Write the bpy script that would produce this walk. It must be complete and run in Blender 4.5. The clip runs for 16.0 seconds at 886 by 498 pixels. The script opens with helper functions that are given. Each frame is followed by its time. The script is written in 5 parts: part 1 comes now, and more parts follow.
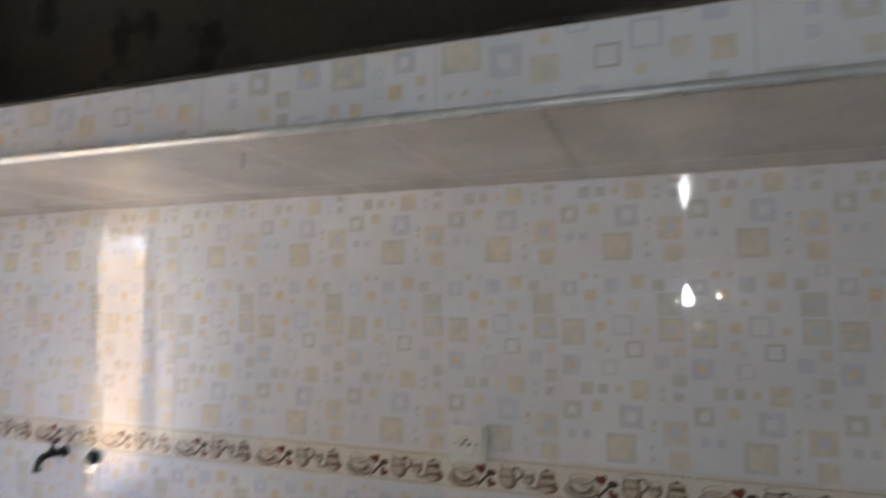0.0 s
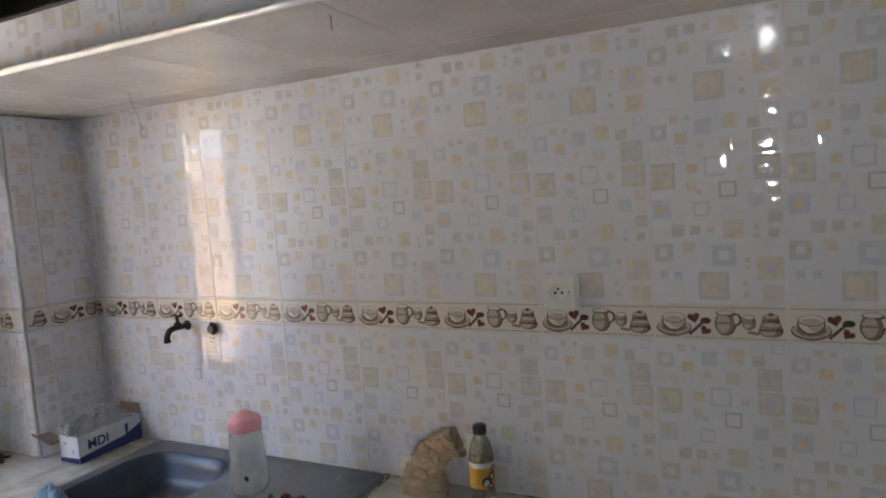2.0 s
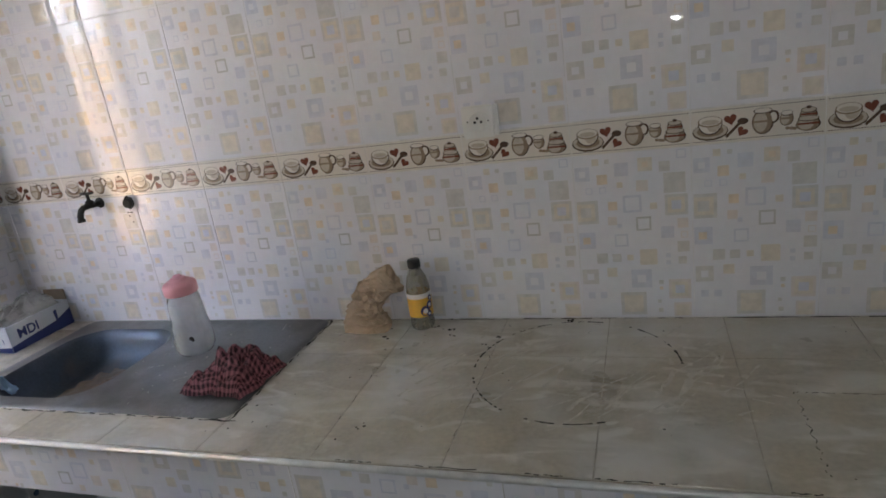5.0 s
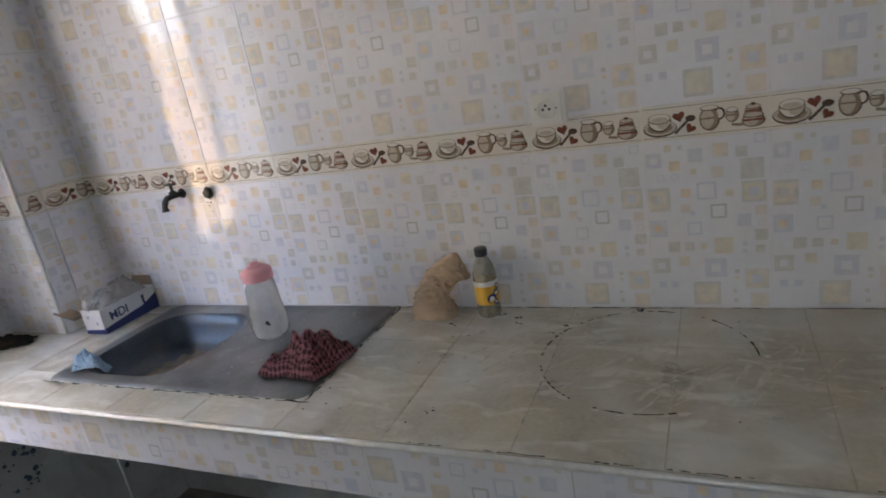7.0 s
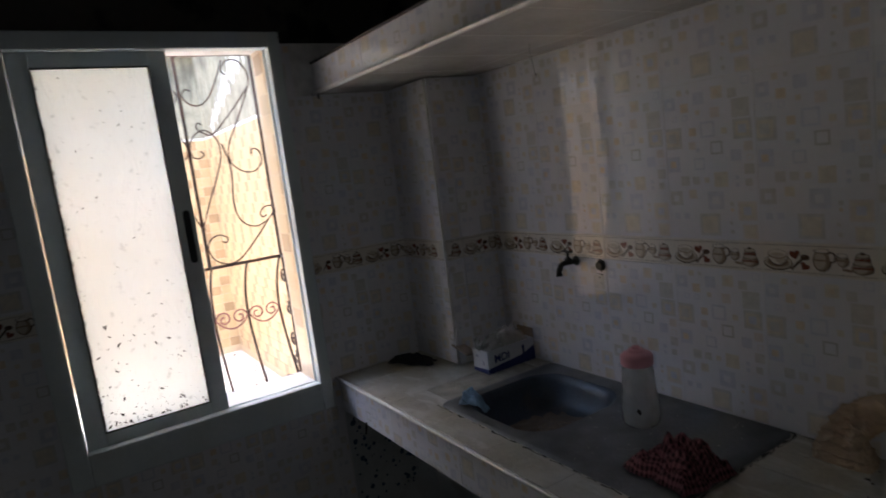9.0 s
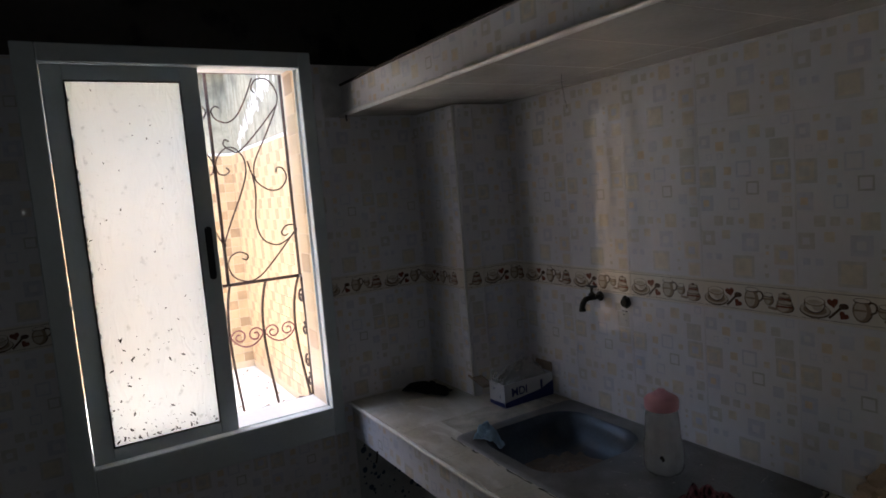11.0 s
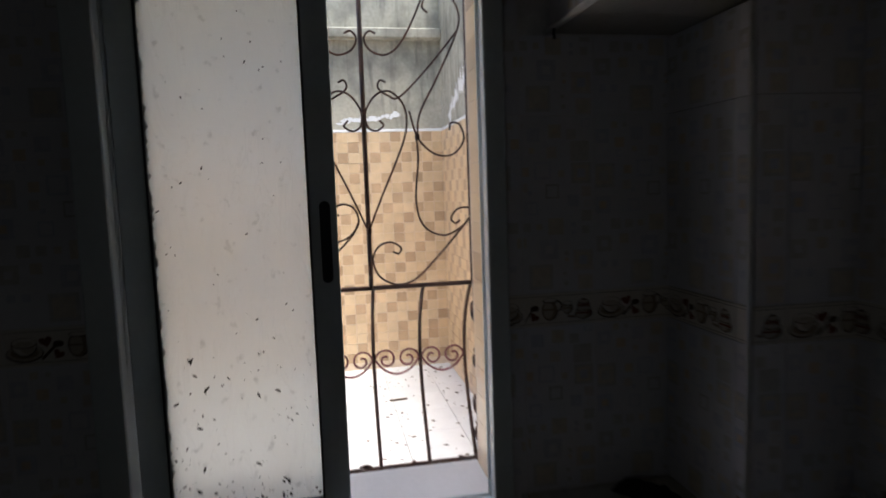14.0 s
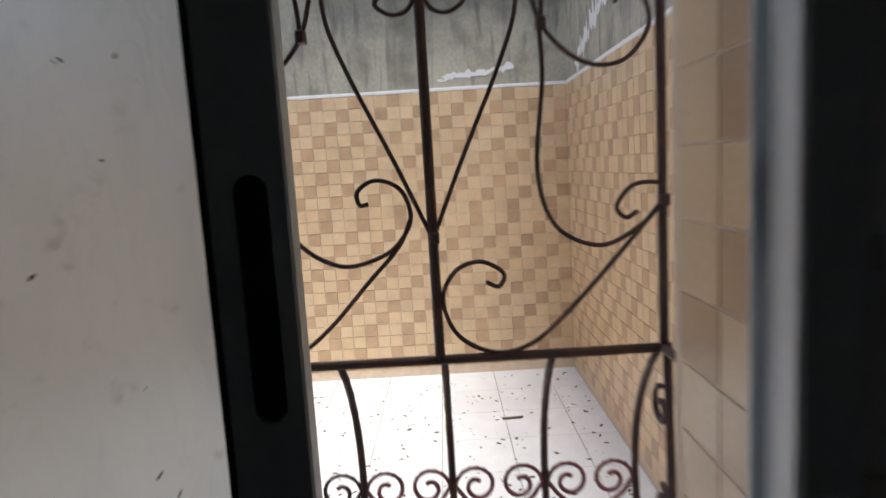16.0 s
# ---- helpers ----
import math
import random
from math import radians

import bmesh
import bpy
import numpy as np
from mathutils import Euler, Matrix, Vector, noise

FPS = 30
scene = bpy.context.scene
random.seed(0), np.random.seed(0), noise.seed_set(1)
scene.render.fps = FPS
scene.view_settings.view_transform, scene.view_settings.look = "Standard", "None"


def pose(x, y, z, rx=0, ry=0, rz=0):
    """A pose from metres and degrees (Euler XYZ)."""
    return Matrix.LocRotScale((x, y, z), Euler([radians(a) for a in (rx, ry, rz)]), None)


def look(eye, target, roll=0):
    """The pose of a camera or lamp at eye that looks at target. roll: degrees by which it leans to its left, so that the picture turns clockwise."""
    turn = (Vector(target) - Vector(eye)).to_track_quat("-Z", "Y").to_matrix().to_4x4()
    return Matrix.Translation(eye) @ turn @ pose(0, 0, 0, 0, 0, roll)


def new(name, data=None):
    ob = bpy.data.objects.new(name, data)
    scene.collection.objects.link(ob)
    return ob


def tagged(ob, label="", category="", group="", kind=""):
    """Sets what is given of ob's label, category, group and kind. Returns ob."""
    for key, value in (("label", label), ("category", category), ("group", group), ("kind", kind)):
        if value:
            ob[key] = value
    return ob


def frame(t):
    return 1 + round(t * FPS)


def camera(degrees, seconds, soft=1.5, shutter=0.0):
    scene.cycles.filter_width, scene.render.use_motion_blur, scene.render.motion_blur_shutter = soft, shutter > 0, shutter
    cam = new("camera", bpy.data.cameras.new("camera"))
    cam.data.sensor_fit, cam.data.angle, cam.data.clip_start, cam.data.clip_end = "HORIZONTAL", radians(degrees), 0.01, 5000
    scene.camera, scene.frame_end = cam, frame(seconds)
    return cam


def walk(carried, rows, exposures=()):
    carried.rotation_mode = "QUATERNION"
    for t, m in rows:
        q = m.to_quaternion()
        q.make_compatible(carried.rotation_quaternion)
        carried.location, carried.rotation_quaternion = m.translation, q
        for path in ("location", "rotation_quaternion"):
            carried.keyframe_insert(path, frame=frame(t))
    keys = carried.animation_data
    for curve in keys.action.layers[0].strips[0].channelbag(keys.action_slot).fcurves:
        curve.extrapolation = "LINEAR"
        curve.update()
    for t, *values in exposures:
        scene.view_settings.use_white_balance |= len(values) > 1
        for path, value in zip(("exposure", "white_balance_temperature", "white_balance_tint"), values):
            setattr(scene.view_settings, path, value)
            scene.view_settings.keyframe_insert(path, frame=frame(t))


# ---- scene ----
cam = camera(71.0, 16.0, soft=1.7, shutter=0.7)
PATH = [
    (0, (-0.022, 0.202, 1.703), (-0.697, 2.077, 1.868), 0.1),
    (0.5, (-0.068, 0.181, 1.683), (-0.894, 2.002, 1.701), 0.7),
    (1, (-0.074, 0.168, 1.661), (-0.908, 1.985, 1.604), -0.5),
    (1.5, (-0.077, 0.156, 1.638), (-0.934, 1.958, 1.508), -2.0),
    (2, (-0.071, 0.144, 1.634), (-0.927, 1.943, 1.458), -3.8),
    (2.5, (-0.071, 0.137, 1.609), (-0.877, 1.946, 1.329), -4.9),
    (3, (-0.072, 0.128, 1.605), (-0.83, 1.929, 1.181), -7.5),
    (3.5, (-0.072, 0.11, 1.576), (-0.811, 1.903, 1.086), -9.4),
    (3.7, (-0.076, 0.11, 1.572), (-0.763, 1.913, 1.046), -9.1),
    (5.8, (-0.072, 0.093, 1.546), (-0.704, 1.893, 0.943), -8.5),
    (6, (-0.072, 0.092, 1.555), (-0.742, 1.876, 0.948), -8.6),
    (6.5, (-0.079, 0.087, 1.551), (-0.865, 1.824, 0.946), -9.6),
    (7, (-0.08, 0.086, 1.557), (-0.901, 1.81, 0.964), -10.2),
    (7.5, (-0.110, 0.088, 1.602), (-1.129, 1.719, 1.055), -10.8),
    (8, (-0.148, 0.094, 1.658), (-1.541, 1.458, 1.210), -10.3),
    (8.2, (-0.150, 0.086, 1.656), (-1.650, 1.338, 1.266), -9.8),
    (8.5, (-0.147, 0.079, 1.645), (-1.759, 1.224, 1.345), -9.1),
    (9, (-0.148, 0.077, 1.658), (-1.821, 1.136, 1.38), -7.2),
    (9.2, (-0.149, 0.073, 1.664), (-1.842, 1.108, 1.414), -6.2),
    (11.3, (-0.206, 0.088, 1.673), (-1.923, 1.104, 1.472), -4.4),
    (11.5, (-0.241, 0.076, 1.687), (-1.961, 1.074, 1.476), -4.0),
    (12, (-0.337, 0.12, 1.69), (-2.093, 1.049, 1.462), -3.7),
    (12.5, (-0.452, 0.229, 1.662), (-2.272, 1.036, 1.481), -2.1),
    (13, (-0.584, 0.358, 1.638), (-2.51, 0.855, 1.456), -0.5),
    (13.5, (-0.749, 0.452, 1.621), (-2.683, 0.89, 1.387), -0.5),
    (14, (-0.984, 0.483, 1.619), (-2.941, 0.85, 1.429), -2.0),
    (14.5, (-1.222, 0.572, 1.608), (-3.195, 0.766, 1.378), -1.3),
    (15, (-1.43, 0.646, 1.62), (-3.416, 0.663, 1.383), -1.7),
    (15.5, (-1.677, 0.643, 1.601), (-3.662, 0.639, 1.356), -1.7),
    (16, (-1.916, 0.614, 1.601), (-3.899, 0.603, 1.339), -3.4),
]

# ---- light ----
EXPOSURES = [(0.0, 5.25), (1.5, 5.1), (3.0, 5.12), (7.0, 5.34), (7.5, 5.05), (8.0, 4.6), (8.5, 3.2), (9.0, 2.72), (11.5, 2.58), (12.0, 2.32), (13.0, 1.6), (13.5, 1.45), (14.5, 1.0), (15.0, 0.95), (16.0, 0.55)]
walk(cam, [(t, look(eye, target, roll)) for t, eye, target, roll in PATH], EXPOSURES)

world = bpy.data.worlds.new("sky")
scene.world = world
world.use_nodes = True
sky = world.node_tree.nodes.new("ShaderNodeTexSky")
sky.sky_type = "NISHITA"
sky.sun_disc = False
sky.sun_elevation, sky.sun_rotation = radians(62), radians(250)
world.node_tree.links.new(sky.outputs[0], world.node_tree.nodes["Background"].inputs[0])
world.node_tree.nodes["Background"].inputs[1].default_value = 0.15
sun = new("sun", bpy.data.lights.new("sun", "SUN"))
sun.data.energy, sun.data.angle, sun.data.color = 3.0, radians(25), (1.0, 0.975, 0.94)
sun.matrix_world = look((-4.0, 0.0, 8.0), (-4.7, -0.5, 5.0))

# ---- materials ----
def material(name, color, rough=0.5, metal=0.0, vary=0.12, scale=6.0, bump=0.0, bump_scale=60.0, coat=0.0,
             object_vary=0.0, spec=0.5, stain=None, stain_scale=3.0, stain_edge=(0.5, 0.7)):
    """A Principled surface with two scales of mottling, optional stains, relief and a shift for each object."""
    m = bpy.data.materials.new(name)
    m.use_nodes = True
    n, l = m.node_tree.nodes, m.node_tree.links
    p = n["Principled BSDF"]
    p.inputs["Roughness"].default_value, p.inputs["Metallic"].default_value = rough, metal
    p.inputs["Specular IOR Level"].default_value = spec
    p.inputs["Coat Weight"].default_value = coat
    p.inputs["Coat Roughness"].default_value = 0.05
    tc = n.new("ShaderNodeTexCoord")
    geo = n.new("ShaderNodeNewGeometry")
    info = n.new("ShaderNodeObjectInfo")
    big = n.new("ShaderNodeTexNoise")
    big.inputs["Scale"].default_value, big.inputs["Detail"].default_value = scale, 6
    l.new(geo.outputs["Position"], big.inputs["Vector"])
    fine = n.new("ShaderNodeTexNoise")
    fine.inputs["Scale"].default_value, fine.inputs["Detail"].default_value = scale * 14, 3
    l.new(geo.outputs["Position"], fine.inputs["Vector"])
    add = n.new("ShaderNodeMath")
    add.operation = "ADD"
    l.new(big.outputs[0], add.inputs[0])
    half = n.new("ShaderNodeMath")
    half.operation = "MULTIPLY"
    half.inputs[1].default_value = 0.5
    l.new(fine.outputs[0], half.inputs[0])
    l.new(half.outputs[0], add.inputs[1])
    span = n.new("ShaderNodeMapRange")
    span.inputs["From Min"].default_value, span.inputs["From Max"].default_value = 0.5, 1.0
    span.inputs["To Min"].default_value, span.inputs["To Max"].default_value = 1 - vary, 1 + vary
    l.new(add.outputs[0], span.inputs["Value"])
    last = span.outputs[0]
    if object_vary:
        per = n.new("ShaderNodeMapRange")
        per.inputs["To Min"].default_value, per.inputs["To Max"].default_value = 1 - object_vary, 1 + object_vary
        l.new(info.outputs["Random"], per.inputs["Value"])
        both = n.new("ShaderNodeMath")
        both.operation = "MULTIPLY"
        l.new(last, both.inputs[0])
        l.new(per.outputs[0], both.inputs[1])
        last = both.outputs[0]
    tint = n.new("ShaderNodeMix")
    tint.data_type, tint.blend_type = "RGBA", "MULTIPLY"
    tint.inputs[0].default_value = 1.0
    tint.inputs[6].default_value = (*color, 1)
    l.new(last, tint.inputs[7])
    out = tint.outputs[2]
    if stain:
        st = n.new("ShaderNodeTexNoise")
        st.inputs["Scale"].default_value, st.inputs["Detail"].default_value = stain_scale, 8
        l.new(geo.outputs["Position"], st.inputs["Vector"])
        ramp = n.new("ShaderNodeMapRange")
        ramp.inputs["From Min"].default_value, ramp.inputs["From Max"].default_value = stain_edge
        l.new(st.outputs[0], ramp.inputs["Value"])
        mix = n.new("ShaderNodeMix")
        mix.data_type = "RGBA"
        l.new(ramp.outputs[0], mix.inputs[0])
        l.new(out, mix.inputs[6])
        mix.inputs[7].default_value = (*stain, 1)
        out = mix.outputs[2]
    l.new(out, p.inputs["Base Color"])
    rr = n.new("ShaderNodeMapRange")
    rr.inputs["From Min"].default_value, rr.inputs["From Max"].default_value = 0.3, 0.7
    rr.inputs["To Min"].default_value, rr.inputs["To Max"].default_value = rough * 0.8, min(1, rough * 1.25)
    l.new(big.outputs[0], rr.inputs["Value"])
    l.new(rr.outputs[0], p.inputs["Roughness"])
    if bump:
        bn = n.new("ShaderNodeTexNoise")
        bn.inputs["Scale"].default_value, bn.inputs["Detail"].default_value = bump_scale, 4
        l.new(geo.outputs["Position"], bn.inputs["Vector"])
        b = n.new("ShaderNodeBump")
        b.inputs["Strength"].default_value, b.inputs["Distance"].default_value = bump, 0.002
        l.new(bn.outputs[0], b.inputs["Height"])
        l.new(b.outputs[0], p.inputs["Normal"])
    return m


def smeared(m, color, angle, stretch, edge):
    """Long soft wiped smears over a material's colour."""
    n, l = m.node_tree.nodes, m.node_tree.links
    p = n["Principled BSDF"]
    base = p.inputs["Base Color"].links[0].from_socket
    geo = n.new("ShaderNodeNewGeometry")
    mp = n.new("ShaderNodeMapping")
    mp.inputs["Rotation"].default_value = (0, 0, radians(angle))
    mp.inputs["Scale"].default_value = stretch
    l.new(geo.outputs["Position"], mp.inputs[0])
    t = n.new("ShaderNodeTexNoise")
    t.inputs["Scale"].default_value, t.inputs["Detail"].default_value, t.inputs["Distortion"].default_value = 9, 5, 0.8
    l.new(mp.outputs[0], t.inputs["Vector"])
    a = n.new("ShaderNodeMapRange")
    a.inputs["From Min"].default_value, a.inputs["From Max"].default_value = edge
    a.inputs["To Max"].default_value = 0.6
    l.new(t.outputs[0], a.inputs["Value"])
    x = n.new("ShaderNodeMix")
    x.data_type = "RGBA"
    l.new(a.outputs[0], x.inputs[0])
    l.new(base, x.inputs[6])
    x.inputs[7].default_value = (*color, 1)
    l.new(x.outputs[2], p.inputs["Base Color"])


GLAZE = material("white_glaze", (0.775, 0.757, 0.79), 0.028, vary=0.05, scale=4, bump=0.012, bump_scale=14, object_vary=0.025, spec=0.42)
PRINT = {
    "Y": material("yellow_print", (0.737, 0.668, 0.585), 0.05, vary=0.10, scale=60, bump=0.012, bump_scale=14, spec=0.42),
    "O": material("orange_print", (0.761, 0.643, 0.527), 0.05, vary=0.10, scale=60, bump=0.012, bump_scale=14, spec=0.42),
    "P": material("peach_print", (0.750, 0.677, 0.639), 0.05, vary=0.08, scale=60, bump=0.012, bump_scale=14, spec=0.42),
    "B": material("blue_print", (0.668, 0.664, 0.726), 0.05, vary=0.08, scale=60, bump=0.012, bump_scale=14, spec=0.42),
    "G": material("grey_print", (0.664, 0.634, 0.609), 0.05, vary=0.10, scale=60, bump=0.012, bump_scale=14, spec=0.42),
    "D": material("dark_grey_print", (0.576, 0.555, 0.536), 0.05, vary=0.10, scale=60, bump=0.012, bump_scale=14, spec=0.42),
    "W": GLAZE,
    "C": material("cream_band", (0.76, 0.70, 0.63), 0.06, vary=0.05, scale=8, bump=0.03, bump_scale=9),
    "K": material("sepia_line", (0.10, 0.062, 0.042), 0.2, vary=0.2, scale=90),
    "S": material("sepia_wash", (0.30, 0.225, 0.16), 0.16, vary=0.15, scale=90),
    "L": material("sepia_light", (0.55, 0.475, 0.39), 0.14, vary=0.12, scale=90),
    "R": material("russet_print", (0.20, 0.065, 0.04), 0.2, vary=0.2, scale=90),
}
GROUT = material("grout", (0.74, 0.71, 0.70), 0.85, vary=0.2, scale=20, bump=0.3, bump_scale=300)
BGROUT = material("grey_brown_grout", (0.45, 0.41, 0.34), 0.9, vary=0.3, scale=20)
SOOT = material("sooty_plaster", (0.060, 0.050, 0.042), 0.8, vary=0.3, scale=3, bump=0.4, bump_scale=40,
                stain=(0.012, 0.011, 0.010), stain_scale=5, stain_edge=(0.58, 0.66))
PLASTER = material("room_plaster", (0.50, 0.48, 0.455), 0.8, vary=0.12, scale=3, bump=0.3, bump_scale=40)
FLOOR = material("floor_tile", (0.215, 0.195, 0.175), 0.4, vary=0.2, scale=4, object_vary=0.1)
BEIGE = material("beige_stone_tile", (0.485, 0.435, 0.345), 0.34, vary=0.20, scale=7, bump=0.15, bump_scale=30, object_vary=0.08,
                 stain=(0.62, 0.59, 0.55), stain_scale=4.5, stain_edge=(0.48, 0.70))
smeared(BEIGE, (0.32, 0.28, 0.215), 20, (0.8, 1.4, 1), (0.66, 0.80))
smeared(BEIGE, (0.70, 0.67, 0.61), -55, (0.55, 1.5, 1), (0.52, 0.66))
smeared(BEIGE, (0.72, 0.69, 0.63), -115, (0.9, 2.2, 1), (0.57, 0.68))
MARBLE = material("soffit_stone_tile", (0.62, 0.57, 0.52), 0.2, vary=0.12, scale=5, bump=0.08, bump_scale=12, object_vary=0.03)
TRIM = material("metal_trim", (0.66, 0.65, 0.63), 0.42, metal=0.3, vary=0.15, scale=30)
DIRT = material("black_dirt", (0.020, 0.017, 0.014), 0.9, vary=0.3, scale=80)
DUST = material("pale_scratch", (0.575, 0.54, 0.475), 0.8, vary=0.2, scale=50)
DIRTY = material("dirty_cement", (0.19, 0.165, 0.145), 0.85, vary=0.35, scale=12, bump=0.5, bump_scale=60)
DADO = material("pale_dado_tile", (0.52, 0.54, 0.56), 0.3, vary=0.12, scale=6, stain=(0.36, 0.35, 0.34), stain_scale=5, stain_edge=(0.5, 0.75))
BLUEDOT = material("blue_fleck", (0.055, 0.095, 0.16), 0.35, vary=0.3, scale=60)
STEEL = material("grimy_steel", (0.215, 0.212, 0.212), 0.46, metal=0.55, vary=0.25, scale=9, bump=0.1, bump_scale=60,
                 stain=(0.13, 0.125, 0.12), stain_scale=7, stain_edge=(0.45, 0.7))
# the bowl's inner shade and bluish sheen are put into its steel colour
BOWL = material("shaded_bowl_steel", (0.050, 0.064, 0.085), 0.42, metal=0.35, vary=0.3, scale=9, bump=0.1, bump_scale=60,
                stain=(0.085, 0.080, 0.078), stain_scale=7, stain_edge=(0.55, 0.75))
CRUMB = material("brown_food_waste", (0.19, 0.145, 0.11), 0.8, vary=0.4, scale=120, bump=0.6, bump_scale=200)
ALU = material("grey_aluminium", (0.70, 0.75, 0.76), 0.40, vary=0.06, scale=5, bump=0.03)
BLACK = material("black_plastic", (0.012, 0.012, 0.013), 0.5)
RUBBER = material("black_seal", (0.015, 0.015, 0.015), 0.7)
IRON = material("rusty_painted_iron", (0.075, 0.042, 0.034), 0.55, vary=0.4, scale=30, bump=0.4, bump_scale=120,
                stain=(0.16, 0.07, 0.045), stain_scale=18, stain_edge=(0.52, 0.7))
PINKIRON = material("faded_red_iron", (0.30, 0.11, 0.12), 0.55, vary=0.3, scale=40)
MUD = material("brown_scum", (0.13, 0.095, 0.072), 0.6, vary=0.4, scale=40, bump=0.6, bump_scale=120)
MOSAIC = [material("cream_mosaic", (0.705, 0.53, 0.335), 0.35, vary=0.10, scale=9, object_vary=0.05),
          material("sand_mosaic", (0.675, 0.497, 0.305), 0.35, vary=0.12, scale=9, object_vary=0.06),
          material("tan_mosaic", (0.515, 0.350, 0.212), 0.35, vary=0.14, scale=9, object_vary=0.10)]
MGROUT = material("mosaic_grout", (0.74, 0.60, 0.46), 0.8, vary=0.1, scale=20)
CEMENT = material("weathered_cement", (0.43, 0.405, 0.33), 0.85, vary=0.25, scale=2.5, bump=0.5, bump_scale=30,
                  stain=(0.18, 0.175, 0.145), stain_scale=3.5, stain_edge=(0.48, 0.75))
smeared(CEMENT, (0.15, 0.145, 0.12), 0, (1.6, 1.6, 0.22), (0.53, 0.68))
WASH = material("flaking_whitewash", (0.82, 0.82, 0.82), 0.6, vary=0.05, scale=20)
YFLOOR = material("white_yard_tile", (0.80, 0.80, 0.80), 0.35, vary=0.06, scale=6, object_vary=0.03)
LEAF = material("dry_leaf", (0.13, 0.09, 0.055), 0.8, vary=0.4, scale=50)
PINK = material("pink_plastic", (0.84, 0.40, 0.445), 0.35, vary=0.04, scale=20)
BROWNBAG = material("kraft_paper", (0.49, 0.36, 0.25), 0.75, vary=0.12, scale=20, bump=0.3, bump_scale=60)
CARD = material("brown_cardboard", (0.30, 0.22, 0.16), 0.8, vary=0.12, scale=30)
CARTON = material("white_carton", (0.62, 0.62, 0.64), 0.55, vary=0.05, scale=20)
NAVY = material("navy_ink", (0.02, 0.03, 0.14), 0.5, vary=0.1, scale=60)
LABEL = material("yellow_label", (0.74, 0.42, 0.06), 0.45, vary=0.12, scale=60)
LWHITE = material("white_label", (0.70, 0.70, 0.70), 0.45, vary=0.05, scale=60)
BRASS = material("tarnished_brass", (0.045, 0.040, 0.034), 0.45, metal=0.6, vary=0.3, scale=60)
IVORY = material("ivory_plastic", (0.76, 0.74, 0.70), 0.35, vary=0.04, scale=20)
BLUECLOTH = material("blue_rag", (0.27, 0.41, 0.56), 0.9, vary=0.25, scale=40, bump=0.5, bump_scale=150)
DARKCLOTH = material("black_rag", (0.015, 0.014, 0.014), 0.95, vary=0.4, scale=50, bump=0.5, bump_scale=150)


def clear(name, color, rough, alpha):
    """Thin clear plastic."""
    m = bpy.data.materials.new(name)
    m.use_nodes = True
    n, l = m.node_tree.nodes, m.node_tree.links
    p = n["Principled BSDF"]
    p.inputs["Base Color"].default_value = (*color, 1)
    p.inputs["Roughness"].default_value = rough
    see = n.new("ShaderNodeBsdfTransparent")
    see.inputs[0].default_value = (0.95, 0.95, 0.95, 1)
    noise_tex = n.new("ShaderNodeTexNoise")
    noise_tex.inputs["Scale"].default_value = 4
    span = n.new("ShaderNodeMapRange")
    span.inputs["To Min"].default_value, span.inputs["To Max"].default_value = alpha * 0.7, min(1, alpha * 1.3)
    l.new(noise_tex.outputs[0], span.inputs["Value"])
    mix = n.new("ShaderNodeMixShader")
    l.new(span.outputs[0], mix.inputs[0])
    l.new(see.outputs[0], mix.inputs[1])
    l.new(p.outputs[0], mix.inputs[2])
    l.new(mix.outputs[0], n["Material Output"].inputs[0])
    return m


FROSTJUG = clear("cloudy_plastic", (0.74, 0.74, 0.73), 0.2, 0.38)
CLEARPET = clear("clear_plastic", (0.50, 0.46, 0.36), 0.08, 0.42)
FILM = clear("plastic_film", (0.70, 0.68, 0.66), 0.15, 0.35)


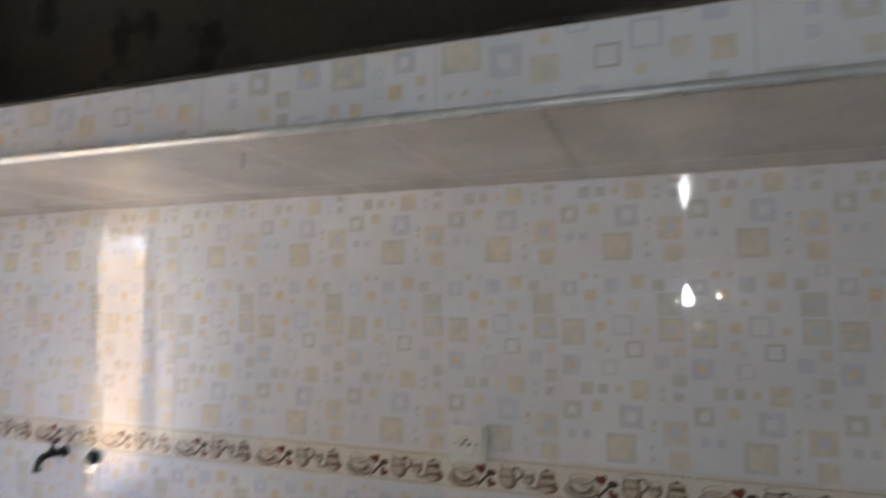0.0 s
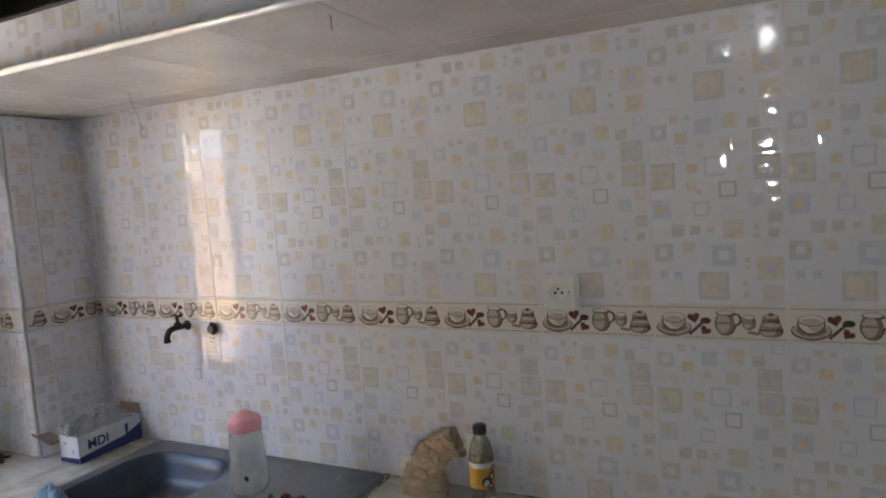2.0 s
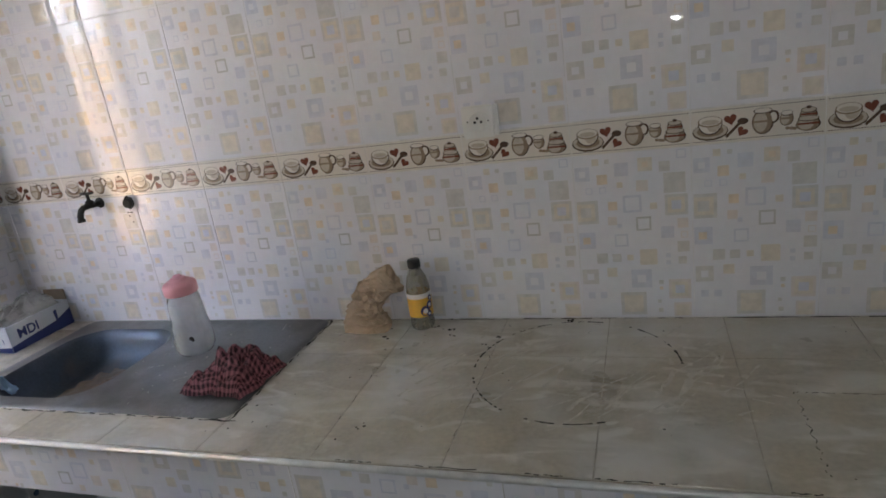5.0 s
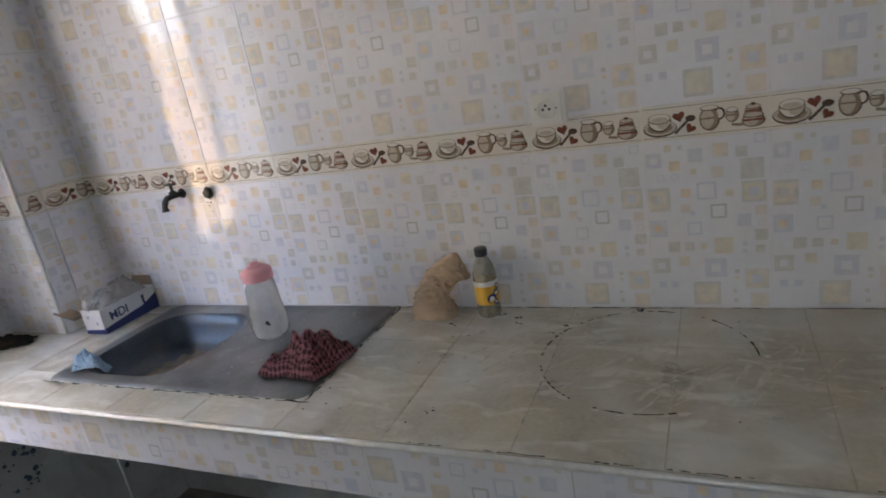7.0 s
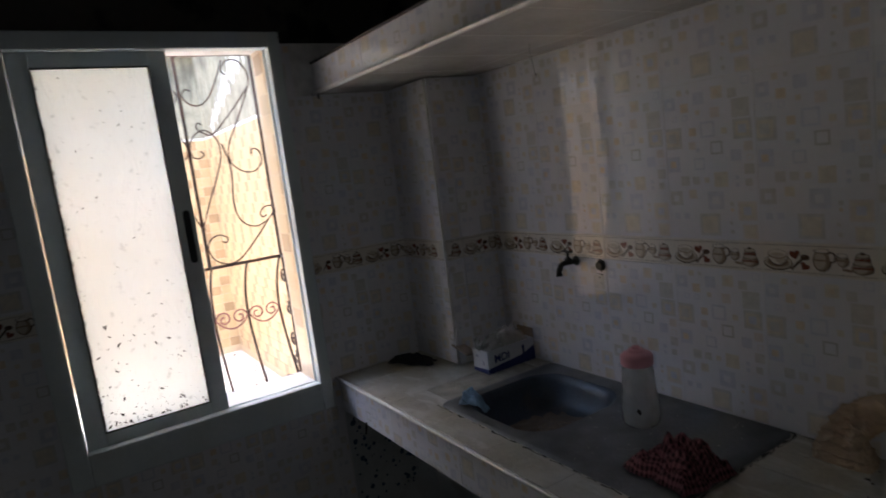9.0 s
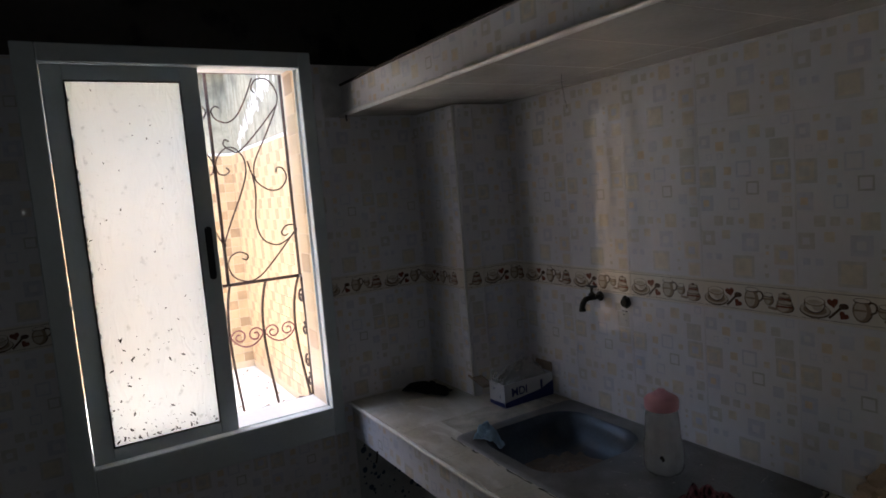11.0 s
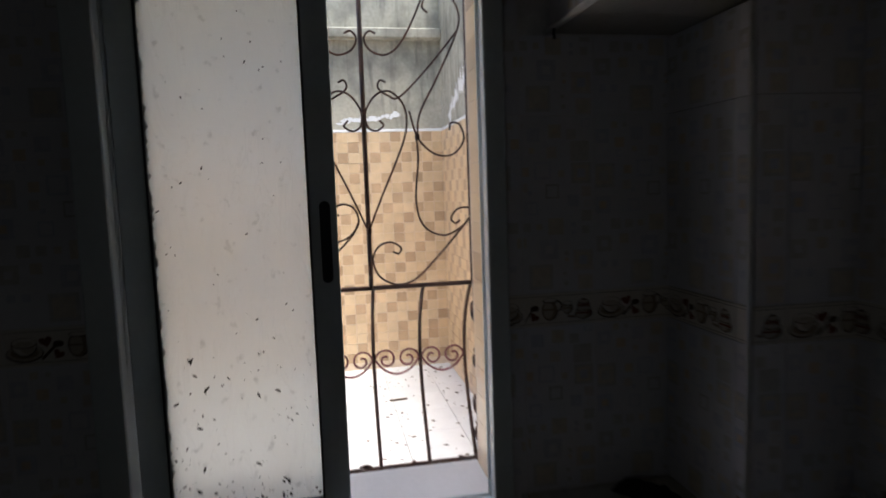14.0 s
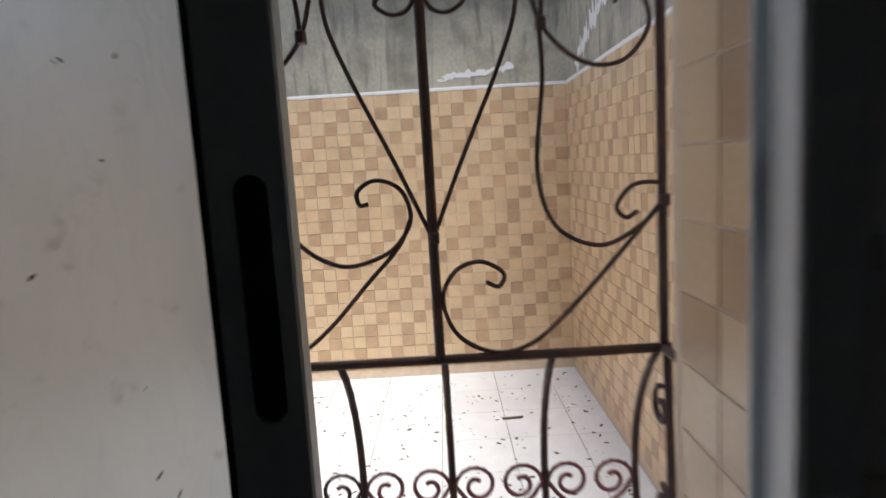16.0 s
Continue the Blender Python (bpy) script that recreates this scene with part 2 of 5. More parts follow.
def frosted():
    m = bpy.data.materials.new("frosted_glass")
    m.use_nodes = True
    n, l = m.node_tree.nodes, m.node_tree.links
    p = n["Principled BSDF"]
    p.inputs["Base Color"].default_value = (0.58, 0.60, 0.575, 1)
    p.inputs["Roughness"].default_value = 0.35
    tr = n.new("ShaderNodeBsdfTranslucent")
    geo = n.new("ShaderNodeNewGeometry")
    cloud = n.new("ShaderNodeTexNoise")
    cloud.inputs["Scale"].default_value, cloud.inputs["Detail"].default_value = 5, 8
    l.new(geo.outputs["Position"], cloud.inputs["Vector"])
    ramp = n.new("ShaderNodeMix")
    ramp.data_type = "RGBA"
    ramp.inputs[6].default_value, ramp.inputs[7].default_value = (0.70, 0.713, 0.695, 1), (0.86, 0.87, 0.86, 1)
    l.new(cloud.outputs[0], ramp.inputs[0])
    smear = n.new("ShaderNodeTexNoise")
    smear.inputs["Scale"].default_value, smear.inputs["Detail"].default_value = 34, 4
    l.new(geo.outputs["Position"], smear.inputs["Vector"])
    spot = n.new("ShaderNodeMapRange")
    spot.inputs["From Min"].default_value, spot.inputs["From Max"].default_value = 0.62, 0.72
    spot.inputs["To Max"].default_value = 0.8
    l.new(smear.outputs[0], spot.inputs["Value"])
    dirty = n.new("ShaderNodeMix")
    dirty.data_type = "RGBA"
    l.new(spot.outputs[0], dirty.inputs[0])
    l.new(ramp.outputs[2], dirty.inputs[6])
    dirty.inputs[7].default_value = (0.30, 0.31, 0.30, 1)
    wr = n.new("ShaderNodeTexNoise")
    wr.inputs["Scale"].default_value, wr.inputs["Detail"].default_value, wr.inputs["Distortion"].default_value = 22, 3, 1.5
    st = n.new("ShaderNodeMapping")
    st.inputs["Scale"].default_value = (1, 1, 0.35)
    l.new(geo.outputs["Position"], st.inputs[0])
    l.new(st.outputs[0], wr.inputs["Vector"])
    off = n.new("ShaderNodeMath")
    off.operation, off.inputs[1].default_value = "SUBTRACT", 0.5
    l.new(wr.outputs[0], off.inputs[0])
    away = n.new("ShaderNodeMath")
    away.operation = "ABSOLUTE"
    l.new(off.outputs[0], away.inputs[0])
    # thin darker lines in the colour stand in for shading of the film's wrinkles
    crease = n.new("ShaderNodeMapRange")
    crease.inputs["From Max"].default_value, crease.inputs["To Min"].default_value, crease.inputs["To Max"].default_value = 0.016, 0.35, 0.0
    l.new(away.outputs[0], crease.inputs["Value"])
    patch = n.new("ShaderNodeMapRange")
    patch.inputs["From Min"].default_value, patch.inputs["From Max"].default_value = 0.47, 0.60
    l.new(cloud.outputs[0], patch.inputs["Value"])
    worn = n.new("ShaderNodeMath")
    worn.operation = "MULTIPLY"
    l.new(crease.outputs[0], worn.inputs[0])
    l.new(patch.outputs[0], worn.inputs[1])
    crease_shaded = n.new("ShaderNodeMix")
    crease_shaded.data_type = "RGBA"
    crease_shaded.inputs[7].default_value = (0.50, 0.51, 0.49, 1)
    l.new(worn.outputs[0], crease_shaded.inputs[0])
    l.new(dirty.outputs[2], crease_shaded.inputs[6])
    l.new(crease_shaded.outputs[2], tr.inputs[0])
    b = n.new("ShaderNodeBump")
    b.inputs["Strength"].default_value, b.inputs["Distance"].default_value = 0.9, 0.006
    l.new(wr.outputs[0], b.inputs["Height"])
    l.new(b.outputs[0], p.inputs["Normal"])
    l.new(b.outputs[0], tr.inputs["Normal"])
    blur = n.new("ShaderNodeBsdfRefraction")
    blur.inputs["Roughness"].default_value, blur.inputs["IOR"].default_value = 0.8, 1.12
    blur.inputs["Color"].default_value = (0.92, 0.935, 0.92, 1)
    l.new(b.outputs[0], blur.inputs["Normal"])
    through_mix = n.new("ShaderNodeMixShader")
    through_mix.inputs[0].default_value = 0.45
    l.new(tr.outputs[0], through_mix.inputs[1])
    l.new(blur.outputs[0], through_mix.inputs[2])
    mix = n.new("ShaderNodeMixShader")
    mix.inputs[0].default_value = 0.84
    l.new(p.outputs[0], mix.inputs[1])
    l.new(through_mix.outputs[0], mix.inputs[2])
    l.new(mix.outputs[0], n["Material Output"].inputs[0])
    return m


FROST = frosted()


def checked():
    m = material("red_checked_cloth", (0.23, 0.030, 0.045), 0.9, vary=0.2, scale=40, bump=0.3, bump_scale=300)
    n, l = m.node_tree.nodes, m.node_tree.links
    p = n["Principled BSDF"]
    uv = n.new("ShaderNodeUVMap")
    sep = n.new("ShaderNodeSeparateXYZ")
    l.new(uv.outputs[0], sep.inputs[0])
    bands = []
    for k in (0, 1):
        w = n.new("ShaderNodeMath")
        w.operation = "FRACT"
        l.new(sep.outputs[k], w.inputs[0])
        c = n.new("ShaderNodeMath")
        c.operation = "GREATER_THAN"
        c.inputs[1].default_value = 0.52
        l.new(w.outputs[0], c.inputs[0])
        bands.append(c)
    s = n.new("ShaderNodeMath")
    s.operation = "ADD"
    l.new(bands[0].outputs[0], s.inputs[0])
    l.new(bands[1].outputs[0], s.inputs[1])
    h = n.new("ShaderNodeMath")
    h.operation = "MULTIPLY"
    h.inputs[1].default_value = 0.42
    l.new(s.outputs[0], h.inputs[0])
    mix = n.new("ShaderNodeMix")
    mix.data_type = "RGBA"
    mix.inputs[6].default_value, mix.inputs[7].default_value = (0.030, 0.005, 0.008, 1), (0.33, 0.115, 0.13, 1)
    l.new(h.outputs[0], mix.inputs[0])
    l.new(mix.outputs[2], p.inputs["Base Color"])
    return m


CHECK = checked()


def glowing(name, color, strength):
    m = bpy.data.materials.new(name)
    m.use_nodes = True
    p = m.node_tree.nodes["Principled BSDF"]
    p.inputs["Emission Color"].default_value = (*color, 1)
    p.inputs["Emission Strength"].default_value = strength
    return m


# ---- builders ----
def linked(name, bm, mats, parent=None, label=""):
    me = bpy.data.meshes.new(name)
    bm.to_mesh(me)
    bm.free()
    for m in mats if isinstance(mats, (list, tuple)) else [mats]:
        me.materials.append(m)
    ob = new(name, me)
    ob.parent = parent
    if label:
        ob["label"] = label
    return ob


def part(name, bm, mats, parent, label=""):
    return linked(name, bm, mats, parent, label)


def empty(name, label, category, at=(0, 0, 0), kind="", group=""):
    ob = new(name)
    ob.location = at
    return tagged(ob, label, category, group, kind)


def local(bm, thing):
    """Shift world geometry into the frame of a thing that stands unturned at its base."""
    bmesh.ops.translate(bm, verts=bm.verts, vec=-Vector(thing.location))
    return bm


def box(x0, y0, z0, x1, y1, z1, bevel=0.0, bm=None, segments=1):
    bm = bm or bmesh.new()
    r = bmesh.ops.create_cube(bm, size=1, matrix=Matrix.Translation(((x0 + x1) / 2, (y0 + y1) / 2, (z0 + z1) / 2))
                              @ Matrix.Diagonal((x1 - x0, y1 - y0, z1 - z0, 1)))
    if bevel:
        edges = list({e for v in r["verts"] for e in v.link_edges})
        bmesh.ops.bevel(bm, geom=edges, offset=bevel, segments=segments, affect="EDGES")
    return bm


def smooth(bm):
    for f in bm.faces:
        f.smooth = True
    return bm


def tube(pts, r, sides=6, bm=None, radii=None):
    """A round bar along points."""
    bm = bm or bmesh.new()
    pts = [Vector(p) for p in pts]
    rings = []
    up = Vector((0, 0, 1))
    for i, p in enumerate(pts):
        d = (pts[min(i + 1, len(pts) - 1)] - pts[max(i - 1, 0)]).normalized()
        a = d.cross(up)
        if a.length < 0.1:
            a = d.cross(Vector((1, 0, 0)))
        a.normalize()
        b = d.cross(a)
        rr = radii[i] if radii else r
        rings.append([bm.verts.new(p + rr * (math.cos(2 * math.pi * k / sides) * a + math.sin(2 * math.pi * k / sides) * b)) for k in range(sides)])
    for r0, r1 in zip(rings, rings[1:]):
        shift = min(range(sides), key=lambda s: (r1[s].co - r0[0].co).length)
        for k in range(sides):
            bm.faces.new((r0[k], r0[(k + 1) % sides], r1[(k + 1 + shift) % sides], r1[(k + shift) % sides]))
    bm.faces.new(list(reversed(rings[0])))
    bm.faces.new(rings[-1])
    return smooth(bm)


def curve(pts, steps=6):
    """A smooth line (Catmull-Rom) through points."""
    pts = [Vector(p) for p in pts]
    ext = [2 * pts[0] - pts[1], *pts, 2 * pts[-1] - pts[-2]]
    out = []
    for a, b, c, d in zip(ext, ext[1:], ext[2:], ext[3:]):
        for k in range(steps):
            t = k / steps
            out.append(0.5 * (2 * b + (c - a) * t + (2 * a - 5 * b + 4 * c - d) * t * t + (3 * b - a - 3 * c + d) * t ** 3))
    return out + [pts[-1]]


def lathe(profile, sides=28, bm=None, centre=(0, 0, 0), cap=True):
    """A turned shape from (radius, height) pairs."""
    bm = bm or bmesh.new()
    rings = []
    for r, z in profile:
        rings.append([bm.verts.new((centre[0] + r * math.cos(2 * math.pi * k / sides), centre[1] + r * math.sin(2 * math.pi * k / sides), centre[2] + z)) for k in range(sides)])
    for a, b in zip(rings, rings[1:]):
        for k in range(sides):
            bm.faces.new((a[k], a[(k + 1) % sides], b[(k + 1) % sides], b[k]))
    if cap:
        bm.faces.new(list(reversed(rings[0])))
        bm.faces.new(rings[-1])
    return smooth(bm)


def blob(x, y, z, r, seed, flat=0.35, bm=None, sides=9):
    """A small uneven crumb or flake."""
    bm = bm or bmesh.new()
    rnd = random.Random(seed)
    pts = [(x + r * rnd.uniform(0.5, 1.2) * math.cos(2 * math.pi * k / sides), y + r * rnd.uniform(0.5, 1.2) * math.sin(2 * math.pi * k / sides)) for k in range(sides)]
    low = [bm.verts.new((a, b, z)) for a, b in pts]
    top = bm.verts.new((x, y, z + r * flat))
    for k in range(sides):
        bm.faces.new((low[k], low[(k + 1) % sides], top))
    return bm


# ---- wall tiles ----
TW, TH, GAP = 0.25, 0.402, 0.0007
# Printed squares of one tile: across and up in hundredths of the width, half size, kind
SQUARES = [(9, 106, 11, "gyG"), (33, 111, 4, "O"), (32, 97, 4, "P"), (50, 112, 8, "bW"), (59, 93, 6.5, "dW"), (87, 109, 9.5, "gyB"),
           (68, 109, 3, "Y"), (8, 79, 8, "bBO"), (39, 78, 6, "bW"), (79, 84, 5.5, "B"), (92, 70, 5, "G"), (21, 61, 5, "G"), (34, 61, 4, "G"),
           (46, 61, 2.8, "Y"), (62, 61, 7.5, "Y"), (79, 62, 2, "B"), (79, 55, 2, "B"), (91, 57, 3.5, "G"), (9, 43, 7.5, "gGW"), (29, 47, 4.5, "Y"),
           (55, 40, 9, "bBW"), (88, 29, 9.5, "oYB"), (47, 15, 11.5, "gyY"), (90, 8, 7.5, "pY"), (70, 17, 1.6, "G"), (71, 8, 2, "G"), (9, 24, 3.2, "B"),
           (20, 24, 3.2, "B"), (92, 92, 4.5, "P"), (93, 81, 3, "oW"), (13, 126, 3, "bW"), (25, 126, 3, "bW"), (62, 147, 6, "yYO"),
           (78, 144, 4.5, "G"), (42, 144, 6, "B"), (8, 142, 6.5, "bBW"), (25, 136, 4.5, "O"), (86, 129, 9, "G"), (59, 128, 5, "P"), (40, 130, 2.5, "Y"),
           (72, 36, 2, "G"), (72, 30, 1.5, "O"), (38, 92, 2, "B"), (20, 152, 3, "Y"), (30, 152, 2, "G"), (92, 154, 4, "bW")]
SLOTS = list(PRINT)
RING = {"g": "G", "b": "B", "d": "D", "o": "P", "p": "P", "y": "Y"}


def quad(bm, x0, z0, x1, z1, h, slot, clip, pillow=False):
    """A printed square; with pillow its glaze stands a little above the tile, with rounded edges."""
    x0, x1, z0, z1 = max(x0, clip[0]), min(x1, clip[1]), max(z0, clip[2]), min(z1, clip[3])
    if x1 - x0 < 0.0004 or z1 - z0 < 0.0004:
        return
    def face(co, soft=False):
        f = bm.faces.new([bm.verts.new(v) if isinstance(v, tuple) else v for v in co])
        f.material_index, f.smooth = SLOTS.index(slot), soft
    e = min(0.42 * min(x1 - x0, z1 - z0), 0.012) if pillow else 0.0
    if e:
        # each rounded edge rises steeply at its foot and flattens towards the top
        rows = [[(x0 + d, -h - r, z0 + d), (x1 - d, -h - r, z0 + d), (x1 - d, -h - r, z1 - d), (x0 + d, -h - r, z1 - d)]
                for d, r in ((0, 0), (e / 2, 0.028 * e), (e, 0.033 * e))]
        for k in range(4):
            a, b, c = [(bm.verts.new(r[k]), bm.verts.new(r[(k + 1) % 4])) for r in rows]
            face((a[0], a[1], b[1], b[0]), True)
            face((b[0], b[1], c[1], c[0]), True)
        h += 0.033 * e
    face([(x0 + e, -h, z0 + e), (x1 - e, -h, z0 + e), (x1 - e, -h, z1 - e), (x0 + e, -h, z1 - e)])


def tile_body(bm, u0, u1, v0, v1, slot, thick=0.007):
    box(u0 + GAP, -thick, v0 + GAP, u1 - GAP, 0, v1 - GAP, 0.0006, bm)
    for f in bm.faces:
        f.material_index = SLOTS.index(slot)


TILE_CACHE = {}


def tile_mesh(u0, u1, v0, v1):
    """A printed wall tile, cut to a part of its full size; it faces -y."""
    key = ("t", round(u0, 3), round(u1, 3), round(v0, 3), round(v1, 3))
    if key not in TILE_CACHE:
        bm = bmesh.new()
        tile_body(bm, u0, u1, v0, v1, "W")
        clip = (u0 + 0.003, u1 - 0.003, v0 + 0.003, v1 - 0.003)
        for cx, cz, s, kinds in SQUARES:
            cx, cz, s = cx * 0.0025, cz * 0.0025, s * 0.0025
            h = 0.0072
            for n, k in enumerate(kinds):
                r = s * (1, 0.74, 0.42)[n]
                slot = RING.get(k, k)
                quad(bm, cx - r, cz - r, cx + r, cz + r, h, slot, clip, True)
                h += 0.0006
        me = bpy.data.meshes.new("tile")
        bm.to_mesh(me)
        bm.free()
        for m in PRINT.values():
            me.materials.append(m)
        TILE_CACHE[key] = me
    return TILE_CACHE[key]


def flat_shape(bm, pts, h, slot):
    f = bm.faces.new([bm.verts.new((x, -h, z)) for x, z in pts])
    f.material_index = SLOTS.index(slot)
    if f.normal.y > 0:
        f.normal_flip()


def oval(bm, cx, cz, rx, rz, h, slot, a0=0.0, a1=360.0, n=14):
    closed = a1 - a0 >= 360
    pts = [(cx + rx * math.cos(radians(a0 + (a1 - a0) * k / (n if closed else n - 1))), cz + rz * math.sin(radians(a0 + (a1 - a0) * k / (n if closed else n - 1)))) for k in range(n)]
    flat_shape(bm, pts, h, slot)


def border_mesh(u0, u1):
    """The narrow border tile with cups, hearts and jars; it faces -y."""
    key = ("b", round(u0, 3), round(u1, 3))
    if key in TILE_CACHE:
        return TILE_CACHE[key]
    bm = bmesh.new()
    tile_body(bm, u0, u1, 0, 0.075, "C")
    a = 0.0073
    k = 0
    while 0.004 + 0.0052 * k < 0.247:
        x = 0.004 + 0.0052 * k
        for z in (0.0055, 0.0682):
            quad(bm, x, z, x + 0.0032, z + 0.0016, a, "K", (u0, u1, 0, 1))
        k += 1
    keep = bmesh.new()
    def cup(x):
        oval(keep, x, 0.026, 0.035, 0.0185, a, "K")
        oval(keep, x, 0.0275, 0.033, 0.0165, a + 0.0003, "L")
        oval(keep, x, 0.0275, 0.026, 0.0120, a + 0.0005, "S")
        oval(keep, x, 0.044, 0.0240, 0.0250, a + 0.0007, "K", 180, 360, 12)
        oval(keep, x, 0.045, 0.0220, 0.0230, a + 0.0009, "C", 180, 360, 12)
        oval(keep, x + 0.006, 0.040, 0.0130, 0.0150, a + 0.0011, "L", 180, 360, 10)
        oval(keep, x, 0.047, 0.0240, 0.0115, a + 0.0012, "S")
        oval(keep, x, 0.048, 0.0215, 0.0095, a + 0.0014, "C")
        oval(keep, x, 0.0455, 0.017, 0.0055, a + 0.0016, "L")
    def heart(x, z, s, turn):
        pts = []
        for j in range(16):
            t = 2 * math.pi * j / 16
            hx, hz = 16 * math.sin(t) ** 3, 13 * math.cos(t) - 5 * math.cos(2 * t) - 2 * math.cos(3 * t) - math.cos(4 * t)
            c, d = math.cos(turn), math.sin(turn)
            pts.append((x + s * (hx * c - hz * d) / 16, z + s * (hx * d + hz * c) / 16))
        flat_shape(keep, list(reversed(pts)), a, "R")
    def jar(x, w, z0, z1, lid):
        m = (z0 + z1) / 2
        oval(keep, x, m, w, (z1 - z0) / 2, a, "K")
        oval(keep, x - w * 0.05, m, w * 0.90, (z1 - z0) / 2 * 0.92, a + 0.0003, "S")
        oval(keep, x - w * 0.2, m, w * 0.62, (z1 - z0) / 2 * 0.80, a + 0.0005, "L")
        quad(keep, x - w * 0.85, m - 0.001, x + w * 0.85, m + 0.003, a + 0.0007, "R" if lid else "S", (0, 1, 0, 1))
        oval(keep, x, z1 - 0.003, w * 0.88, 0.0060, a + 0.0009, "K")
        oval(keep, x, z1 - 0.0025, w * 0.78, 0.0046, a + 0.0012, "C" if not lid else "L")
    cup(0.038)
    heart(0.077, 0.048, 0.0125, 0.2)
    heart(0.099, 0.021, 0.0110, -0.6)
    flat_shape(keep, [(0.066, 0.014), (0.070, 0.0100), (0.096, 0.036), (0.092, 0.040)], a, "K")
    oval(keep, 0.100, 0.042, 0.0105, 0.0068, a + 0.0003, "K")
    oval(keep, 0.157, 0.045, 0.0105, 0.0130, a - 0.0001, "K")
    oval(keep, 0.156, 0.045, 0.0070, 0.0095, a + 0.0001, "C")
    jar(0.137, 0.0205, 0.011, 0.062, False)
    jar(0.180, 0.0130, 0.024, 0.053, False)
    for j, dx in enumerate((0.0, 0.007, 0.013)):
        oval(keep, 0.182 + dx, 0.0195 - 0.001 * j, 0.0042, 0.0034, a + 0.0003, "S")
    jar(0.219, 0.0225, 0.010, 0.038, True)
    jar(0.219, 0.0165, 0.030, 0.055, True)
    oval(keep, 0.219, 0.0575, 0.005, 0.003, a + 0.0015, "K")
    bad = [f for f in keep.faces if f.calc_center_median().x < u0 + 0.004 or f.calc_center_median().x > u1 - 0.004]
    bmesh.ops.delete(keep, geom=bad, context="FACES")
    for v in keep.verts:
        v.co.x = min(max(v.co.x, u0 + 0.002), u1 - 0.002)
    tmp = bpy.data.meshes.new("print")
    keep.to_mesh(tmp)
    keep.free()
    bm.from_mesh(tmp)
    bpy.data.meshes.remove(tmp)
    me = bpy.data.meshes.new("border_tile")
    bm.to_mesh(me)
    bm.free()
    for m in PRINT.values():
        me.materials.append(m)
    TILE_CACHE[key] = me
    return me


Z_BORDER, Z_ROW = 1.297, (0.093, 0.495, 0.897)


def tile_run(wall, origin, turn, length, phase, rows, border=True):
    """Tiles along a wall: origin is the left foot of the run as seen from the room, turn its angle about z, phase the first joint."""
    m0 = pose(origin[0], origin[1], 0, 0, 0, turn)
    x = phase - TW if phase > 0.02 else phase
    while x < length - 0.004:
        u0, u1 = max(0.0, -x), min(TW, length - x)
        if u1 - u0 > 0.008:
            for z, v0, v1 in rows:
                if v1 - v0 > 0.01:
                    ob = new("tile", tile_mesh(u0, u1, v0, v1))
                    ob.parent, ob.matrix_basis = wall, m0 @ pose(x, 0, z)
            if border:
                ob = new("border_tile", border_mesh(u0, u1))
                ob.parent, ob.matrix_basis = wall, m0 @ pose(x, 0, Z_BORDER)
        x += TW


# ---- the room ----
XW, XE, YS, YN, ZC = -2.33, 1.75, -2.1, 1.51, 2.72
T = 0.009
WIN = (0.035, 0.862, 0.872, 2.150)   # the hole in the window wall: y0, y1, z0, z1
wall_n = tagged(linked("wall_north", box(XW - 0.25, YN + 0.0012, 0, XE + 0.15, YN + 0.16, ZC), GROUT), "white glazed kitchen wall with pastel printed squares and a border of cups", "wall", kind="structure")
bm = box(XW - 0.25, YS - 0.15, 0, XW - 0.0012, WIN[0], ZC)
box(XW - 0.25, WIN[1], 0, XW - 0.0012, YN + T, ZC, bm=bm)
box(XW - 0.25, WIN[0], 0, XW - 0.0012, WIN[1], WIN[2], bm=bm)
box(XW - 0.25, WIN[0], WIN[3], XW - 0.0012, WIN[1], ZC, bm=bm)
wall_w = tagged(linked("wall_west", bm, GROUT), "glazed kitchen wall with pastel squares around the window", "wall", kind="structure")
tagged(linked("wall_east", box(XE, YS - 0.15, 0, XE + 0.15, YN + T, ZC), PLASTER), "plain grey plastered kitchen wall", "wall", kind="structure")
tagged(linked("wall_south", box(XW - T, YS - 0.15, 0, XE, YS, ZC), PLASTER), "plain grey plastered kitchen wall", "wall", kind="structure")
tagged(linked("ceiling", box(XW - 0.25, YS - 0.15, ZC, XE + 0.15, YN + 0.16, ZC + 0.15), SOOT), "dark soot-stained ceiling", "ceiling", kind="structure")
floor = tagged(linked("floor", box(XW, YS, -0.1, XE, YN + T, -0.006), GROUT), "dull brown tiled kitchen floor", "floor", kind="structure")
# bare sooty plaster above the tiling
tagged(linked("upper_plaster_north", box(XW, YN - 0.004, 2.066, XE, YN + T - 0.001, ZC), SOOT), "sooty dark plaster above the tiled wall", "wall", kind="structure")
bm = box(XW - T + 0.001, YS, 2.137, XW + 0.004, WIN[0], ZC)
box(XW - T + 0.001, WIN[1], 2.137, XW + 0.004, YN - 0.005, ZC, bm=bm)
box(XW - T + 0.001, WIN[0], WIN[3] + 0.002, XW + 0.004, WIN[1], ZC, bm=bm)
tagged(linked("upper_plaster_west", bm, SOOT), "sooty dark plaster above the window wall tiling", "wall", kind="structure")
